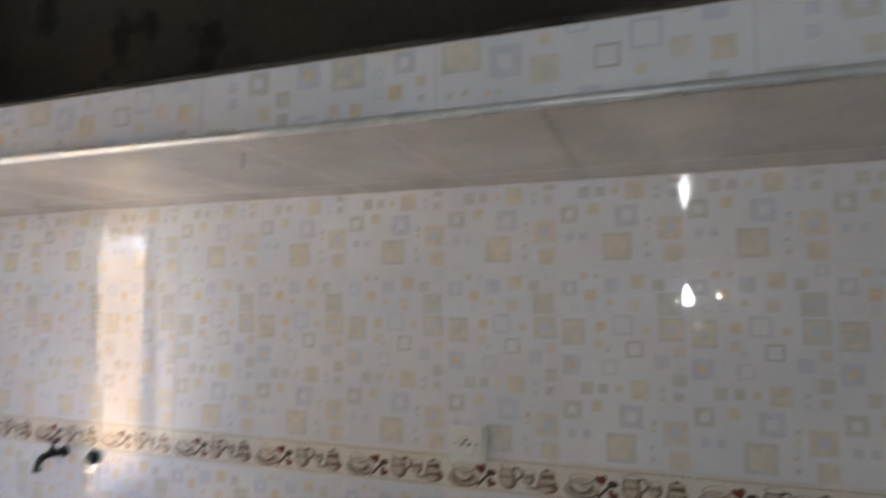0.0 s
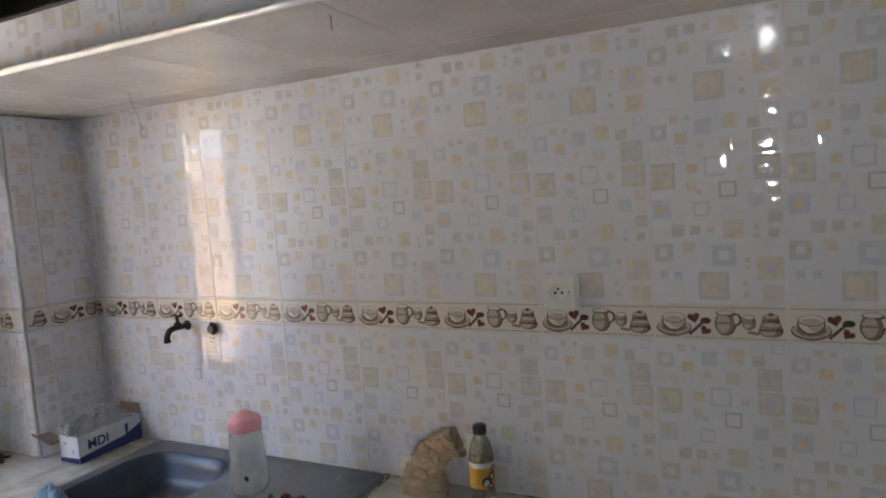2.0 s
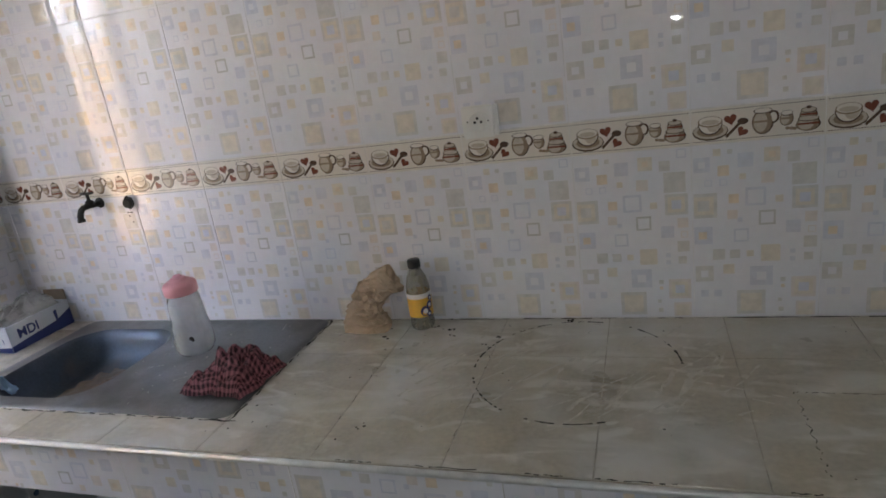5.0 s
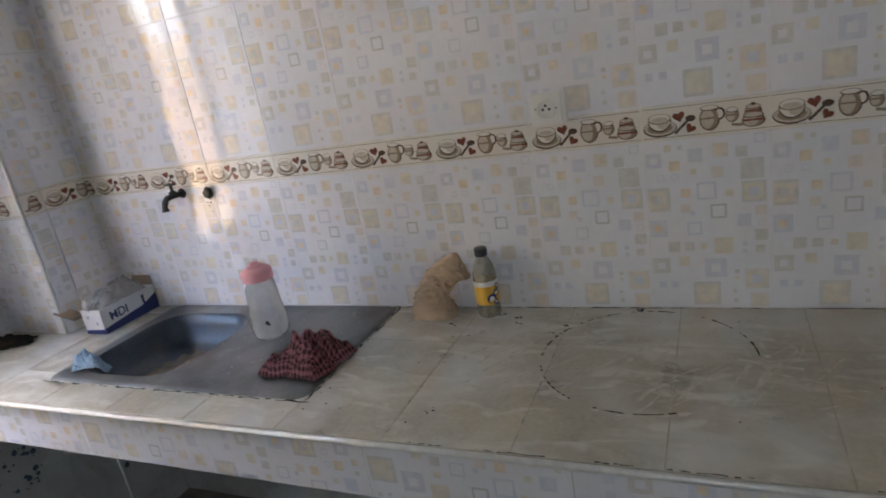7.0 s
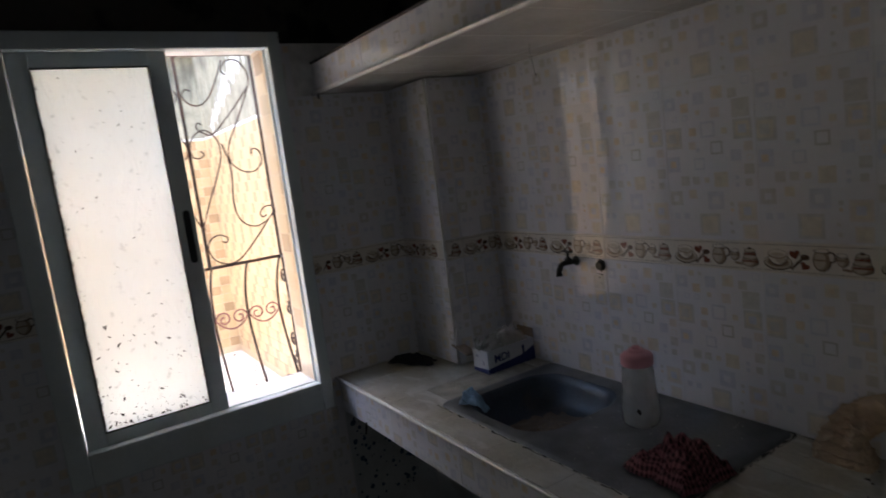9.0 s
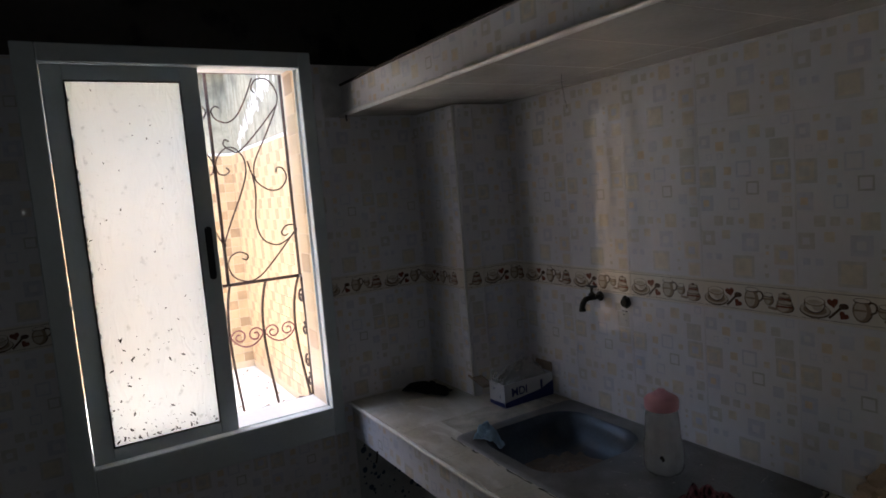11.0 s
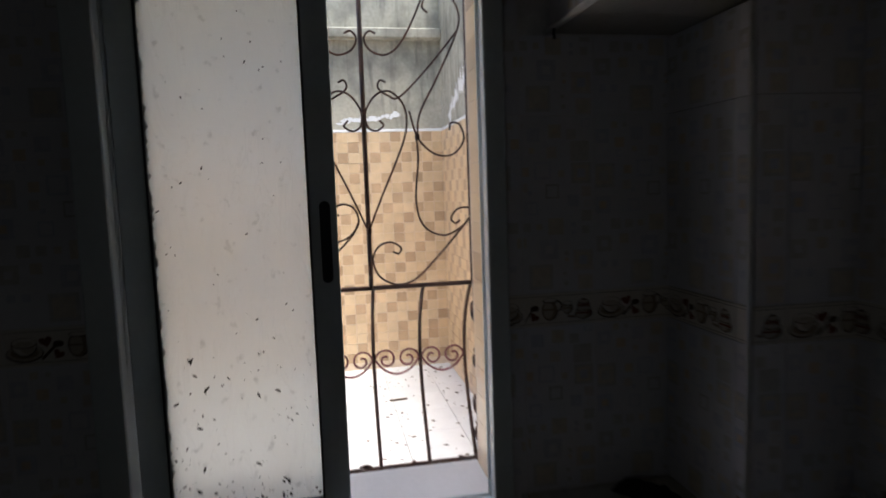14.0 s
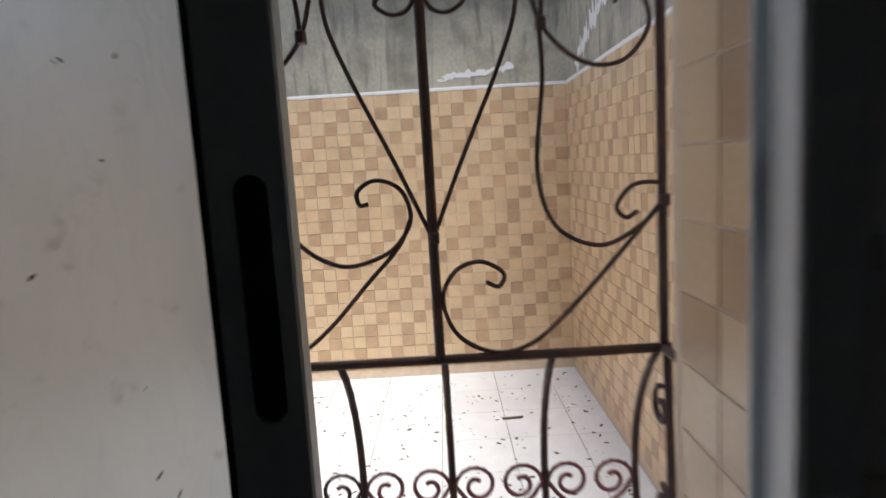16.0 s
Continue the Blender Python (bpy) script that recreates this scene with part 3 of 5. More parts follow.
# corner pillar, a little out of square
PIL = [(-2.329, 1.285), (-2.040, 1.285), (-2.030, 1.515), (-2.329, 1.515)]
bm = bmesh.new()
lo = [bm.verts.new((x, y, 0.9)) for x, y in PIL]
hi = [bm.verts.new((x, y, 1.953)) for x, y in PIL]
for k in range(4):
    bm.faces.new((lo[k], lo[(k + 1) % 4], hi[(k + 1) % 4], hi[k]))
bm.faces.new(hi)
bm.faces.new(list(reversed(lo)))
pillar = tagged(linked("pillar", bm, GROUT), "tiled boxed-in pipe pillar in the kitchen corner", "pillar", kind="structure")
part("corner_trim", tube([(-2.0395, 1.2795, 0.905), (-2.0395, 1.2795, 1.95)], 0.0045, 10), material("glossy_strip", (0.78, 0.77, 0.75), 0.12, vary=0.05, scale=20), pillar, "pale plastic corner strip")

# counter slab, with tiles laid on it and a cut-out for the sink
SINK = (-1.78, -0.92, 1.02, 1.508)      # plate
HOLE = (-1.725, -1.375, 1.075, 1.435)    # bowl
CF, CZ = 0.915, 0.9
counter = empty("counter", "tiled masonry kitchen counter with beige stone top", "counter", (-0.3, 1.2, 0.765), "structure")
bm = box(XW, CF + 0.0016, 0.765, HOLE[0] - 0.01, YN, CZ - 0.0013)
box(HOLE[1] + 0.01, CF + 0.0016, 0.765, XE, YN, CZ - 0.0013, bm=bm)
box(HOLE[0] - 0.01, CF + 0.0016, 0.765, HOLE[1] + 0.01, HOLE[2] - 0.01, CZ - 0.0013, bm=bm)
box(HOLE[0] - 0.01, HOLE[3] + 0.01, 0.765, HOLE[1] + 0.01, YN, CZ - 0.0013, bm=bm)
part("slab", local(bm, counter), BGROUT, counter)
part("edge_trim", local(tube([(XW, CF - 0.0060, CZ - 0.005), (XE, CF - 0.0060, CZ - 0.006)], 0.0065, 8), counter), TRIM, counter, "worn pale metal edge strip")
tagged(linked("counter_plinth", box(-2.03, 1.02, 0, XE, 1.505, 0.12, 0.006), DIRTY), "dirty dark plinth under the counter", "plinth", kind="structure")
tagged(linked("pillar_foot", box(XW + 0.001, 1.285, 0, -2.040, 1.505, 0.764, 0.004), DADO), "pale blue-flecked tiled foot of the corner pillar", "pillar", kind="structure")
tagged(linked("dado_west", box(XW - 0.001, CF + 0.005, 0.0, XW + 0.004, 1.284, 0.764), DADO), "pale lower wall tiling with blue flecks under the counter", "wall", kind="structure")
tagged(linked("dado_north", box(XW + 0.001, YN - 0.004, 0.0, XE, YN + T, 0.764), DADO), "pale lower wall tiling with blue flecks under the counter", "wall", kind="structure")



def flecks(name, at, right, width, height, count, seed, parent):
    """Round blue flecks printed on a stretch of lower tiling."""
    rnd = random.Random(seed)
    bm = bmesh.new()
    at, right, up = Vector(at), Vector(right), Vector((0, 0, 1))
    for k in range(count):
        u, v, r = rnd.uniform(0.01, width - 0.01), rnd.uniform(0.01, height - 0.01), rnd.choice((0.002, 0.003, 0.005, 0.008, 0.011))
        c = at + right * u + up * v + right.cross(up) * (0.0006 + 0.00001 * k)
        bm.faces.new([bm.verts.new(c + r * (right * math.cos(q) * rnd.uniform(0.8, 1.1) + up * math.sin(q) * rnd.uniform(0.8, 1.15))) for q in [2 * math.pi * j / 10 for j in range(10)]])
    tagged(part(name, bm, BLUEDOT, parent, "scattered blue flecks"), kind="stuff")


for ob in list(bpy.data.objects):
    if ob.name == "dado_west":
        flecks("fleck", (XW + 0.004, CF + 0.01, 0.35), (0, 1, 0), 0.36, 0.41, 130, 11, ob)
    elif ob.name == "dado_north":
        flecks("fleck", (-2.03, YN - 0.004, 0.25), (1, 0, 0), 1.4, 0.5, 170, 12, ob)
    elif ob.name == "pillar_foot":
        flecks("fleck", (-2.040, 1.29, 0.35), (0, 1, 0), 0.20, 0.41, 70, 13, ob)

# shelf slab over the counter
SF, SZ0, SZ1 = 0.992, 1.955, 2.064
shelf = empty("overhead_slab", "tiled masonry slab shelf above the counter", "shelf", (-0.3, 1.25, 1.955), "structure")
part("slab", local(box(XW + 0.001, SF + 0.0016, SZ0 + 0.0014, XE, YN + T - 0.001, SZ1), shelf), MARBLE, shelf)
part("edge_trim", local(tube([(XW, SF - 0.0068, SZ0 + 0.002), (XE, SF - 0.0068, SZ0 + 0.003)], 0.0075, 8), shelf), TRIM, shelf, "shiny metal edge strip")
part("top_edge", local(box(XW, SF - 0.004, SZ1 - 0.002, XE, SF + 0.03, SZ1 + 0.006, 0.002), shelf), SOOT, shelf, "sooty mortar edge")

# ---- window ----
win = empty("window_1", "grey aluminium sliding window, one frosted sash and one half open", "window", (XW, 0.44, WIN[2]), "structure")
F0, F1, FZ0, FZ1 = 0.010, 0.874, 0.804, 2.168       # outer face frame
FX = -2.290
bm = bmesh.new()
for a in ((F0, FZ0, F0 + 0.060, FZ1), (F1 - 0.045, FZ0, F1, FZ1), (F0 + 0.060, FZ1 - 0.054, F1 - 0.045, FZ1), (F0 + 0.060, FZ0, F1 - 0.045, FZ0 + 0.104)):
    box(XW + 0.0008, a[0], a[1], FX, a[2], a[3], 0.003, bm)
part("window_frame", local(bm, win), ALU, win)
bm = bmesh.new()
for a in ((WIN[1] - 0.022, WIN[2], WIN[1], WIN[3]), (WIN[0] + 0.022, WIN[3] - 0.020, WIN[1] - 0.022, WIN[3]), (WIN[0] + 0.022, WIN[2], WIN[1] - 0.022, WIN[2] + 0.020)):
    box(-2.372, a[0], a[1], XW, a[2], a[3], 0.002, bm)
for zz in (WIN[2] + 0.020, WIN[3] - 0.032):
    for xx in (-2.350, -2.322):
        box(xx - 0.002, WIN[0] + 0.022, zz, xx + 0.002, WIN[1] - 0.022, zz + 0.012, bm=bm)
for xx in (-2.350, -2.322):
    box(xx - 0.002, WIN[1] - 0.034, WIN[2] + 0.02, xx + 0.002, WIN[1] - 0.022, WIN[3] - 0.02, bm=bm)
for f in [bm.verts]:
    lo4 = [f.new((x, y, WIN[2])) for x, y in ((-2.372, WIN[0]), (XW, WIN[0]), (XW, 0.0684), (-2.372, 0.0684))]
    hi4 = [f.new((x, y, WIN[3])) for x, y in ((-2.372, WIN[0]), (XW, WIN[0]), (XW, 0.0709), (-2.372, 0.0709))]
bm.faces.new(list(reversed(lo4)))
bm.faces.new(hi4)
for k in range(4):
    bm.faces.new((lo4[k], lo4[(k + 1) % 4], hi4[(k + 1) % 4], hi4[k]))
part("track", local(bm, win), ALU, win, "grey sliding track")
# the sliding sash in front, a little out of plumb so that daylight shows down its outer edge
S = (0.072, 0.508, 0.893, 2.118)
sash = part("sash", local(box(-2.366, S[0], S[2], -2.342, S[0] + 0.056, S[3], 0.002), win), ALU, win)
bm = box(-2.366, S[1] - 0.057, S[2], -2.342, S[1], S[3], 0.002)
box(-2.366, S[0] + 0.056, S[3] - 0.046, -2.342, S[1] - 0.057, S[3], 0.002, bm)
box(-2.366, S[0] + 0.056, S[2], -2.342, S[1] - 0.057, S[2] + 0.050, 0.002, bm)
part("sash_rails", local(bm, win), ALU, sash)
bm = bmesh.new()
P = (S[0] + 0.056, S[1] - 0.057, S[2] + 0.050, S[3] - 0.046)
for a in ((P[0], P[2], P[0] + 0.004, P[3]), (P[1] - 0.004, P[2], P[1], P[3]), (P[0], P[3] - 0.004, P[1], P[3]), (P[0], P[2], P[1], P[2] + 0.004)):
    box(-2.3445, a[0], a[1], -2.3415, a[2], a[3], bm=bm)
part("glazing_seal", local(bm, win), RUBBER, sash, "black rubber seal")
pane = part("pane", local(box(-2.358, P[0] - 0.004, P[2] - 0.004, -2.354, P[1] + 0.004, P[3] + 0.004), win), FROST, sash, "dirty frosted glass with bubbled film")
pane.visible_shadow = True
# flecks of dirt, thicker towards the foot
bm = bmesh.new()
rnd = random.Random(5)
for k in range(190):
    h = rnd.random() ** 3.2
    y, z, r = rnd.uniform(P[0] + 0.01, P[1] - 0.01), P[2] + 0.01 + h * 1.1, rnd.choice((0.0007, 0.0010, 0.0014, 0.0019, 0.0032 if h < 0.25 else 0.0012))
    if z > P[3] - 0.01:
        continue
    tilt, ln = rnd.choice((-0.7, -0.9, 0.6, 1.3)) + rnd.uniform(-0.3, 0.3), rnd.uniform(1.2, 3.4)
    pts = [(r * ln * math.cos(q) * rnd.uniform(0.6, 1.1), r * math.sin(q) * rnd.uniform(0.6, 1.1)) for q in [2 * math.pi * j / 7 for j in range(7)]]
    bm.faces.new([bm.verts.new((-2.3535, y + a * math.cos(tilt) - b * math.sin(tilt), z + a * math.sin(tilt) + b * math.cos(tilt))) for a, b in pts])
bm.faces.new([bm.verts.new((-2.3534, 0.186 + a, 1.276 + b)) for a, b in ((-0.007, 0.006), (-0.001, 0.002), (0.007, 0.007), (0.003, -0.004), (0.001, -0.012), (-0.003, -0.003))])
bm.faces.new([bm.verts.new((-2.3534, 0.192 + a, 1.243 + b)) for a, b in ((-0.005, 0.004), (0.004, -0.001), (0.006, -0.006), (-0.002, -0.002))])
specks = part("dirt_specks", local(bm, win), DIRT, sash, "black flecks of dirt")
specks["kind"] = "stuff"
# film lifting along the edge of the glass
bm = bmesh.new()
rnd = random.Random(71)
zz, edge = P[2] + 0.004, []
while zz < P[3] - 0.004:
    edge.append((zz, rnd.uniform(0.001, 0.0045) * rnd.choice((0.5, 1, 1.8))))
    zz += rnd.uniform(0.004, 0.014)
va = [(bm.verts.new((-2.3534, P[0] - 0.003, z)), bm.verts.new((-2.3528, P[0] + 0.003 + w, z))) for z, w in edge]
for a, b in zip(va, va[1:]):
    bm.faces.new((a[0], a[1], b[1], b[0]))
part("lifting_film", local(bm, win), material("grey_film", (0.30, 0.30, 0.29), 0.5, vary=0.3, scale=60), sash, "grimy lifting edge of the film")
# recessed handle: slot with rounded ends
bm = bmesh.new()
n = 10
ring = [(0.4825 + 0.0115 * math.cos(math.pi * k / n), 1.592 + 0.0115 * math.sin(math.pi * k / n)) for k in range(n + 1)] + [(0.4825 + 0.0115 * math.cos(math.pi + math.pi * k / n), 1.438 + 0.0115 * math.sin(math.pi + math.pi * k / n)) for k in range(n + 1)]
for xx, s in ((-2.3412, 1.0),):
    f0 = [bm.verts.new((xx, y, z)) for y, z in ring]
    f1 = [bm.verts.new((xx - 0.004, y, z)) for y, z in ring]
    bm.faces.new(f0)
    for k in range(len(ring)):
        bm.faces.new((f0[k], f0[(k + 1) % len(ring)], f1[(k + 1) % len(ring)], f1[k]))
part("handle", local(bm, win), BLACK, sash, "black recessed finger pull")
# second sash parked behind the first
bm = box(-2.394, S[0] + 0.02, S[2], -2.373, S[0] + 0.06, S[3], 0.002)
box(-2.394, S[1] - 0.057, S[2], -2.373, S[1] - 0.010, S[3], 0.002, bm)
box(-2.394, S[0] + 0.06, S[3] - 0.04, -2.373, S[1] - 0.057, S[3], 0.002, bm)
box(-2.394, S[0] + 0.06, S[2], -2.373, S[1] - 0.057, S[2] + 0.045, 0.002, bm)
part("rear_sash", local(bm, win), ALU, win)
part("latch_keeper", local(box(-2.345, 0.8375, 1.53, -2.325, 0.8425, 1.60, 0.001), win), BLACK, win, "black latch keeper on the jamb")
part("window_sill", local(box(-2.60, WIN[0], WIN[2] - 0.03, -2.372, WIN[1], WIN[2] + 0.002, 0.003), win), YFLOOR, win, "pale outer sill")

# ---- outside grille ----
GX = -2.69
grille = empty("window_grille", "dark wrought-iron window grille with scrolls and a bellied foot", "grille", (GX, 0.45, 0.838))
G = lambda y, z, x=GX: (x, y, z)


def belly(z):
    """How far the lower bars swell outwards at a height."""
    t = (1.352 - z) / (1.352 - 0.84)
    return GX - 0.115 * math.sin(math.pi * min(max(t, 0), 1) ** 0.8)


def bar(name, pts, r, mat=IRON, sides=8):
    return part(name, local(tube(pts, r, sides), grille), mat, grille)


for z in (0.838, 1.355, 2.175):
    bar("rail", [G(-0.02, z), G(0.895, z)], 0.0065)
for y in (0.015, 0.306, 0.598, 0.886):
    bar("upright", [G(y, 1.355), G(y, 2.175)], 0.0065)
for y in (0.060, 0.190, 0.330, 0.468, 0.603, 0.743, 0.880):
    bar("belly_bar", [G(y, 1.355 - 0.517 * k / 16, belly(1.355 - 0.517 * k / 16)) for k in range(17)], 0.0055)
# a bent upright beside the wall, with fixing lugs and small scrolls
bar("side_stay", [G(0.89, 1.355), G(0.895, 1.1), G(0.89, 0.838)], 0.006)
for z in (1.355, 0.845, 2.17):
    bar("wall_lug", [G(0.885, z), (-2.57, 0.885, z)], 0.006)


def mirrored(pts, axis=0.598):
    return [(2 * axis - y, z) for y, z in pts]


LOBE = [(0.600, 1.516), (0.640, 1.610), (0.690, 1.720), (0.713, 1.790), (0.708, 1.850), (0.672, 1.888), (0.632, 1.878), (0.604, 1.835), (0.608, 1.795),
        (0.630, 1.784), (0.651, 1.797), (0.640, 1.812)]
HOOK = [(0.832, 1.783), (0.838, 1.802), (0.862, 1.796), (0.872, 1.755), (0.840, 1.716), (0.790, 1.718), (0.744, 1.762), (0.722, 1.835)]
SBEND = [(0.740, 1.765), (0.742, 1.700), (0.732, 1.590), (0.752, 1.520), (0.806, 1.492), (0.855, 1.512), (0.887, 1.545), (0.884, 1.565), (0.850, 1.565), (0.829, 1.540),
         (0.840, 1.525), (0.855, 1.532)]
DIAG = [(0.887, 1.545), (0.840, 1.490), (0.770, 1.415), (0.720, 1.372), (0.671, 1.361), (0.624, 1.385), (0.606, 1.432), (0.622, 1.468), (0.655, 1.480), (0.684, 1.464),
        (0.678, 1.447), (0.662, 1.453)]
RISE = [(0.742, 1.765), (0.752, 1.830), (0.805, 1.930), (0.862, 2.050), (0.866, 2.105), (0.835, 2.150), (0.790, 2.150), (0.768, 2.115), (0.782, 2.096)]
CROSS = [(0.862, 2.050), (0.790, 1.965), (0.700, 1.875), (0.665, 1.878), (0.640, 1.898), (0.646, 1.918), (0.662, 1.912)]
TOPC = [(0.640, 2.040), (0.622, 2.046), (0.608, 2.025), (0.625, 1.995), (0.665, 1.985), (0.705, 2.015), (0.745, 2.085), (0.775, 2.155)]
for pts in (LOBE, HOOK, SBEND, DIAG, RISE, CROSS, TOPC):
    bar("scroll", curve([G(y, z) for y, z in pts]), 0.0031, sides=6)
    left = mirrored(pts)
    if pts is SBEND:
        left = [(y - 0.326, z) for y, z in SBEND[:4] + [(0.806, 1.484), (0.860, 1.494), (0.888, 1.518), (0.898, 1.545), (0.886, 1.577), (0.857, 1.589), (0.834, 1.577), (0.835, 1.560), (0.846, 1.560)]]
    elif pts is DIAG:
        left = [(y - 0.326, z) for y, z in [(0.897, 1.538), (0.880, 1.504), (0.840, 1.462), (0.785, 1.404), (0.735, 1.369)] + DIAG[4:]]
    bar("scroll", curve([G(y, z) for y, z in left]), 0.0031, sides=6)
for y, z in ((0.600, 1.835), (0.742, 1.765), (0.888, 1.545), (0.600, 1.513), (0.454, 1.765)):
    part("collar", local(box(GX - 0.008, y - 0.006, z - 0.008, GX + 0.008, y + 0.006, z + 0.008, 0.002), grille), IRON, grille)


def spiral(cy, cz, r, sgn, turns=1.35, start=-math.pi / 2):
    out = []
    for k in range(22):
        t = k / 21
        a = start - sgn * 2 * math.pi * turns * t
        rr = r * (1 - 0.78 * t)
        y, z = cy + rr * math.cos(a), cz + rr * math.sin(a)
        out.append(G(y, z, belly(z)))
    return out


for y0, y1 in ((0.330, 0.468), (0.468, 0.603), (0.603, 0.743), (0.743, 0.880)):
    w = (y1 - y0) / 2
    r = w * 0.47
    a, b = spiral(y0 + r + 0.004, 1.119, r, 1, start=-math.pi), spiral(y1 - r - 0.004, 1.119, r, -1, start=0)
    dip = [G(y0 + 0.006 + (y1 - y0 - 0.012) * k / 10, 1.119 - 0.045 * math.sin(math.pi * k / 10) ** 0.7, belly(1.095)) for k in range(1, 10)]
    part("belly_scroll", local(tube(list(reversed(a)) + dip + b, 0.0034, 6), grille), PINKIRON if y0 > 0.4 else IRON, grille, "faded red scroll")
for z, s in ((1.26, 1), (1.12, -1), (0.98, 1), (0.90, -1)):
    pts = []
    for k in range(18):
        a = math.pi / 2 + s * 2.2 * math.pi * k / 17
        rr = 0.030 * (1 - 0.75 * k / 17)
        pts.append((GX - 0.034 + rr * math.cos(a), 0.893, z + rr * math.sin(a)))
    part("side_scroll", local(tube(pts, 0.0045, 6), grille), IRON, grille)

foot = [(-2.690, 0.700, 0.846), (-2.655, 0.665, 0.848), (-2.640, 0.620, 0.848), (-2.648, 0.570, 0.848), (-2.680, 0.545, 0.848), (-2.692, 0.560, 0.848), (-2.682, 0.574, 0.848)]
bar("foot_scroll", curve(foot), 0.0045, sides=6)
bar("foot_scroll", curve([(x, 1.43 - y + 0.10, z) for x, y, z in foot]), 0.0045, sides=6)

# ---- yard ----
YX, YY0, YY1, YTOP, YZ = -6.54, -1.9, 1.55, 2.145, 0.018
yard_floor = tagged(linked("ground", box(-60, -60, -0.35, XW - 0.25, 60, YZ - 0.012), CEMENT), "cement ground under the small yard", "ground", kind="structure")
wall_yb = tagged(linked("wall_yard_back", box(YX - 0.2, YY0 - 0.2, -0.03, YX - 0.006, YY1 + 0.2, 4.3), CEMENT), "yard wall, mosaic tiled below, stained cement above", "wall", kind="structure")
wall_yr = tagged(linked("wall_yard_north", box(YX - 0.006, YY1 + 0.006, -0.03, XW - 0.25, YY1 + 0.2, 3.6), CEMENT), "yard wall, mosaic tiled below, stained cement above", "wall", kind="structure")
wall_ys = tagged(linked("wall_yard_south", box(YX - 0.006, YY0 - 0.2, -0.03, XW - 0.25, YY0 - 0.006, 2.5), WASH), "yard wall, mosaic tiled below, whitewashed above", "wall", kind="structure")
tagged(linked("wall_yard_house", box(XW - 0.25, YY0 - 0.2, ZC, XW - 0.01, YY1 + 0.2, 4.0), CEMENT), "cement wall of the house above the window", "wall", kind="structure")
ledge = tagged(linked("ledge", box(YX - 0.006, YY0, 2.93, YX + 0.10, YY1 + 0.006, 3.02, 0.012), CEMENT), "rough cement ledge on the yard wall", "ledge", kind="structure")
tagged(linked("trim", box(YX - 0.006, YY0, YTOP, YX + 0.006, YY1 + 0.006, YTOP + 0.024, 0.003), WASH), "white mortar line above the mosaic tiles", "trim", kind="structure")
tagged(linked("trim", box(YX + 0.006, YY1 - 0.006, YTOP, XW - 0.26, YY1 + 0.006, YTOP + 0.024, 0.003), WASH), "white mortar line above the mosaic tiles", "trim", kind="structure")
# flaking whitewash at the corner
for k, (axis, c, z, w, h) in enumerate((("y", -5.9, 2.36, 0.30, 0.16), ("y", -5.5, 2.50, 0.26, 0.20), ("y", -5.1, 2.66, 0.22, 0.22), ("x", 0.90, 2.26, 0.24, 0.05))):
    rnd = random.Random(40 + k)
    bm = bmesh.new()
    for j in range(14):
        u = (j / 13 - 0.5) * w * 2
        zz = z + u * (0.36 if axis == "y" else 0.1) + rnd.uniform(-0.3, 0.3) * h
        a, b = rnd.uniform(0.02, 0.06), rnd.uniform(0.03, 0.11) * (1 if axis == "y" else 0.35)
        pts = [(u + a * math.cos(q) * rnd.uniform(0.4, 1.1), zz + b * math.sin(q) * rnd.uniform(0.4, 1.2)) for q in [2 * math.pi * i / 9 for i in range(9)]]
        if axis == "y":
            bm.faces.new([bm.verts.new((c + p, YY1 + 0.0045 - 0.0002 * j, q)) for p, q in pts])
        else:
            bm.faces.new([bm.verts.new((YX - 0.0045 + 0.0002 * j, c + p, q)) for p, q in pts])
    tagged(part("whitewash_flake", bm, WASH, wall_yr if axis == "y" else wall_yb, "flaking whitewash"), kind="stuff")

# ---- things on the counter ----
# sink
sink = empty("sink", "grimy steel inset sink with drainboard in the counter", "sink", (-1.35, 1.26, CZ))
bm = bmesh.new()
nseg = 40


def rounded(x0, x1, y0, y1, r, n=10):
    out = []
    for cx, cy, a in ((x1 - r, y1 - r, 0), (x0 + r, y1 - r, 90), (x0 + r, y0 + r, 180), (x1 - r, y0 + r, 270)):
        out += [(cx + r * math.cos(radians(a + 90 * k / (n - 1))), cy + r * math.sin(radians(a + 90 * k / (n - 1)))) for k in range(n)]
    return out


outer = rounded(SINK[0], SINK[1], SINK[2], SINK[3], 0.035)
hole = rounded(HOLE[0], HOLE[1], HOLE[2], HOLE[3], 0.10)
levels = [(outer, CZ + 0.0005, 0), (rounded(SINK[0] + 0.006, SINK[1] - 0.006, SINK[2] + 0.006, SINK[3] - 0.006, 0.032), CZ + 0.0045, 0),
          (rounded(SINK[0] + 0.020, SINK[1] - 0.020, SINK[2] + 0.018, SINK[3] - 0.018, 0.028), CZ + 0.0035, 0),
          (rounded(HOLE[0] - 0.010, HOLE[1] + 0.010, HOLE[2] - 0.010, HOLE[3] + 0.010, 0.108), CZ + 0.003, 0)]
rings = [[bm.verts.new((x, y, z)) for x, y in pts] for pts, z, _ in levels]
for a, b in zip(rings, rings[1:]):
    for k in range(len(a)):
        bm.faces.new((a[k], a[(k + 1) % len(a)], b[(k + 1) % len(a)], b[k]))
part("drainboard", local(smooth(bm), sink), STEEL, sink, "grey stained steel plate")
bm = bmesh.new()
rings = []
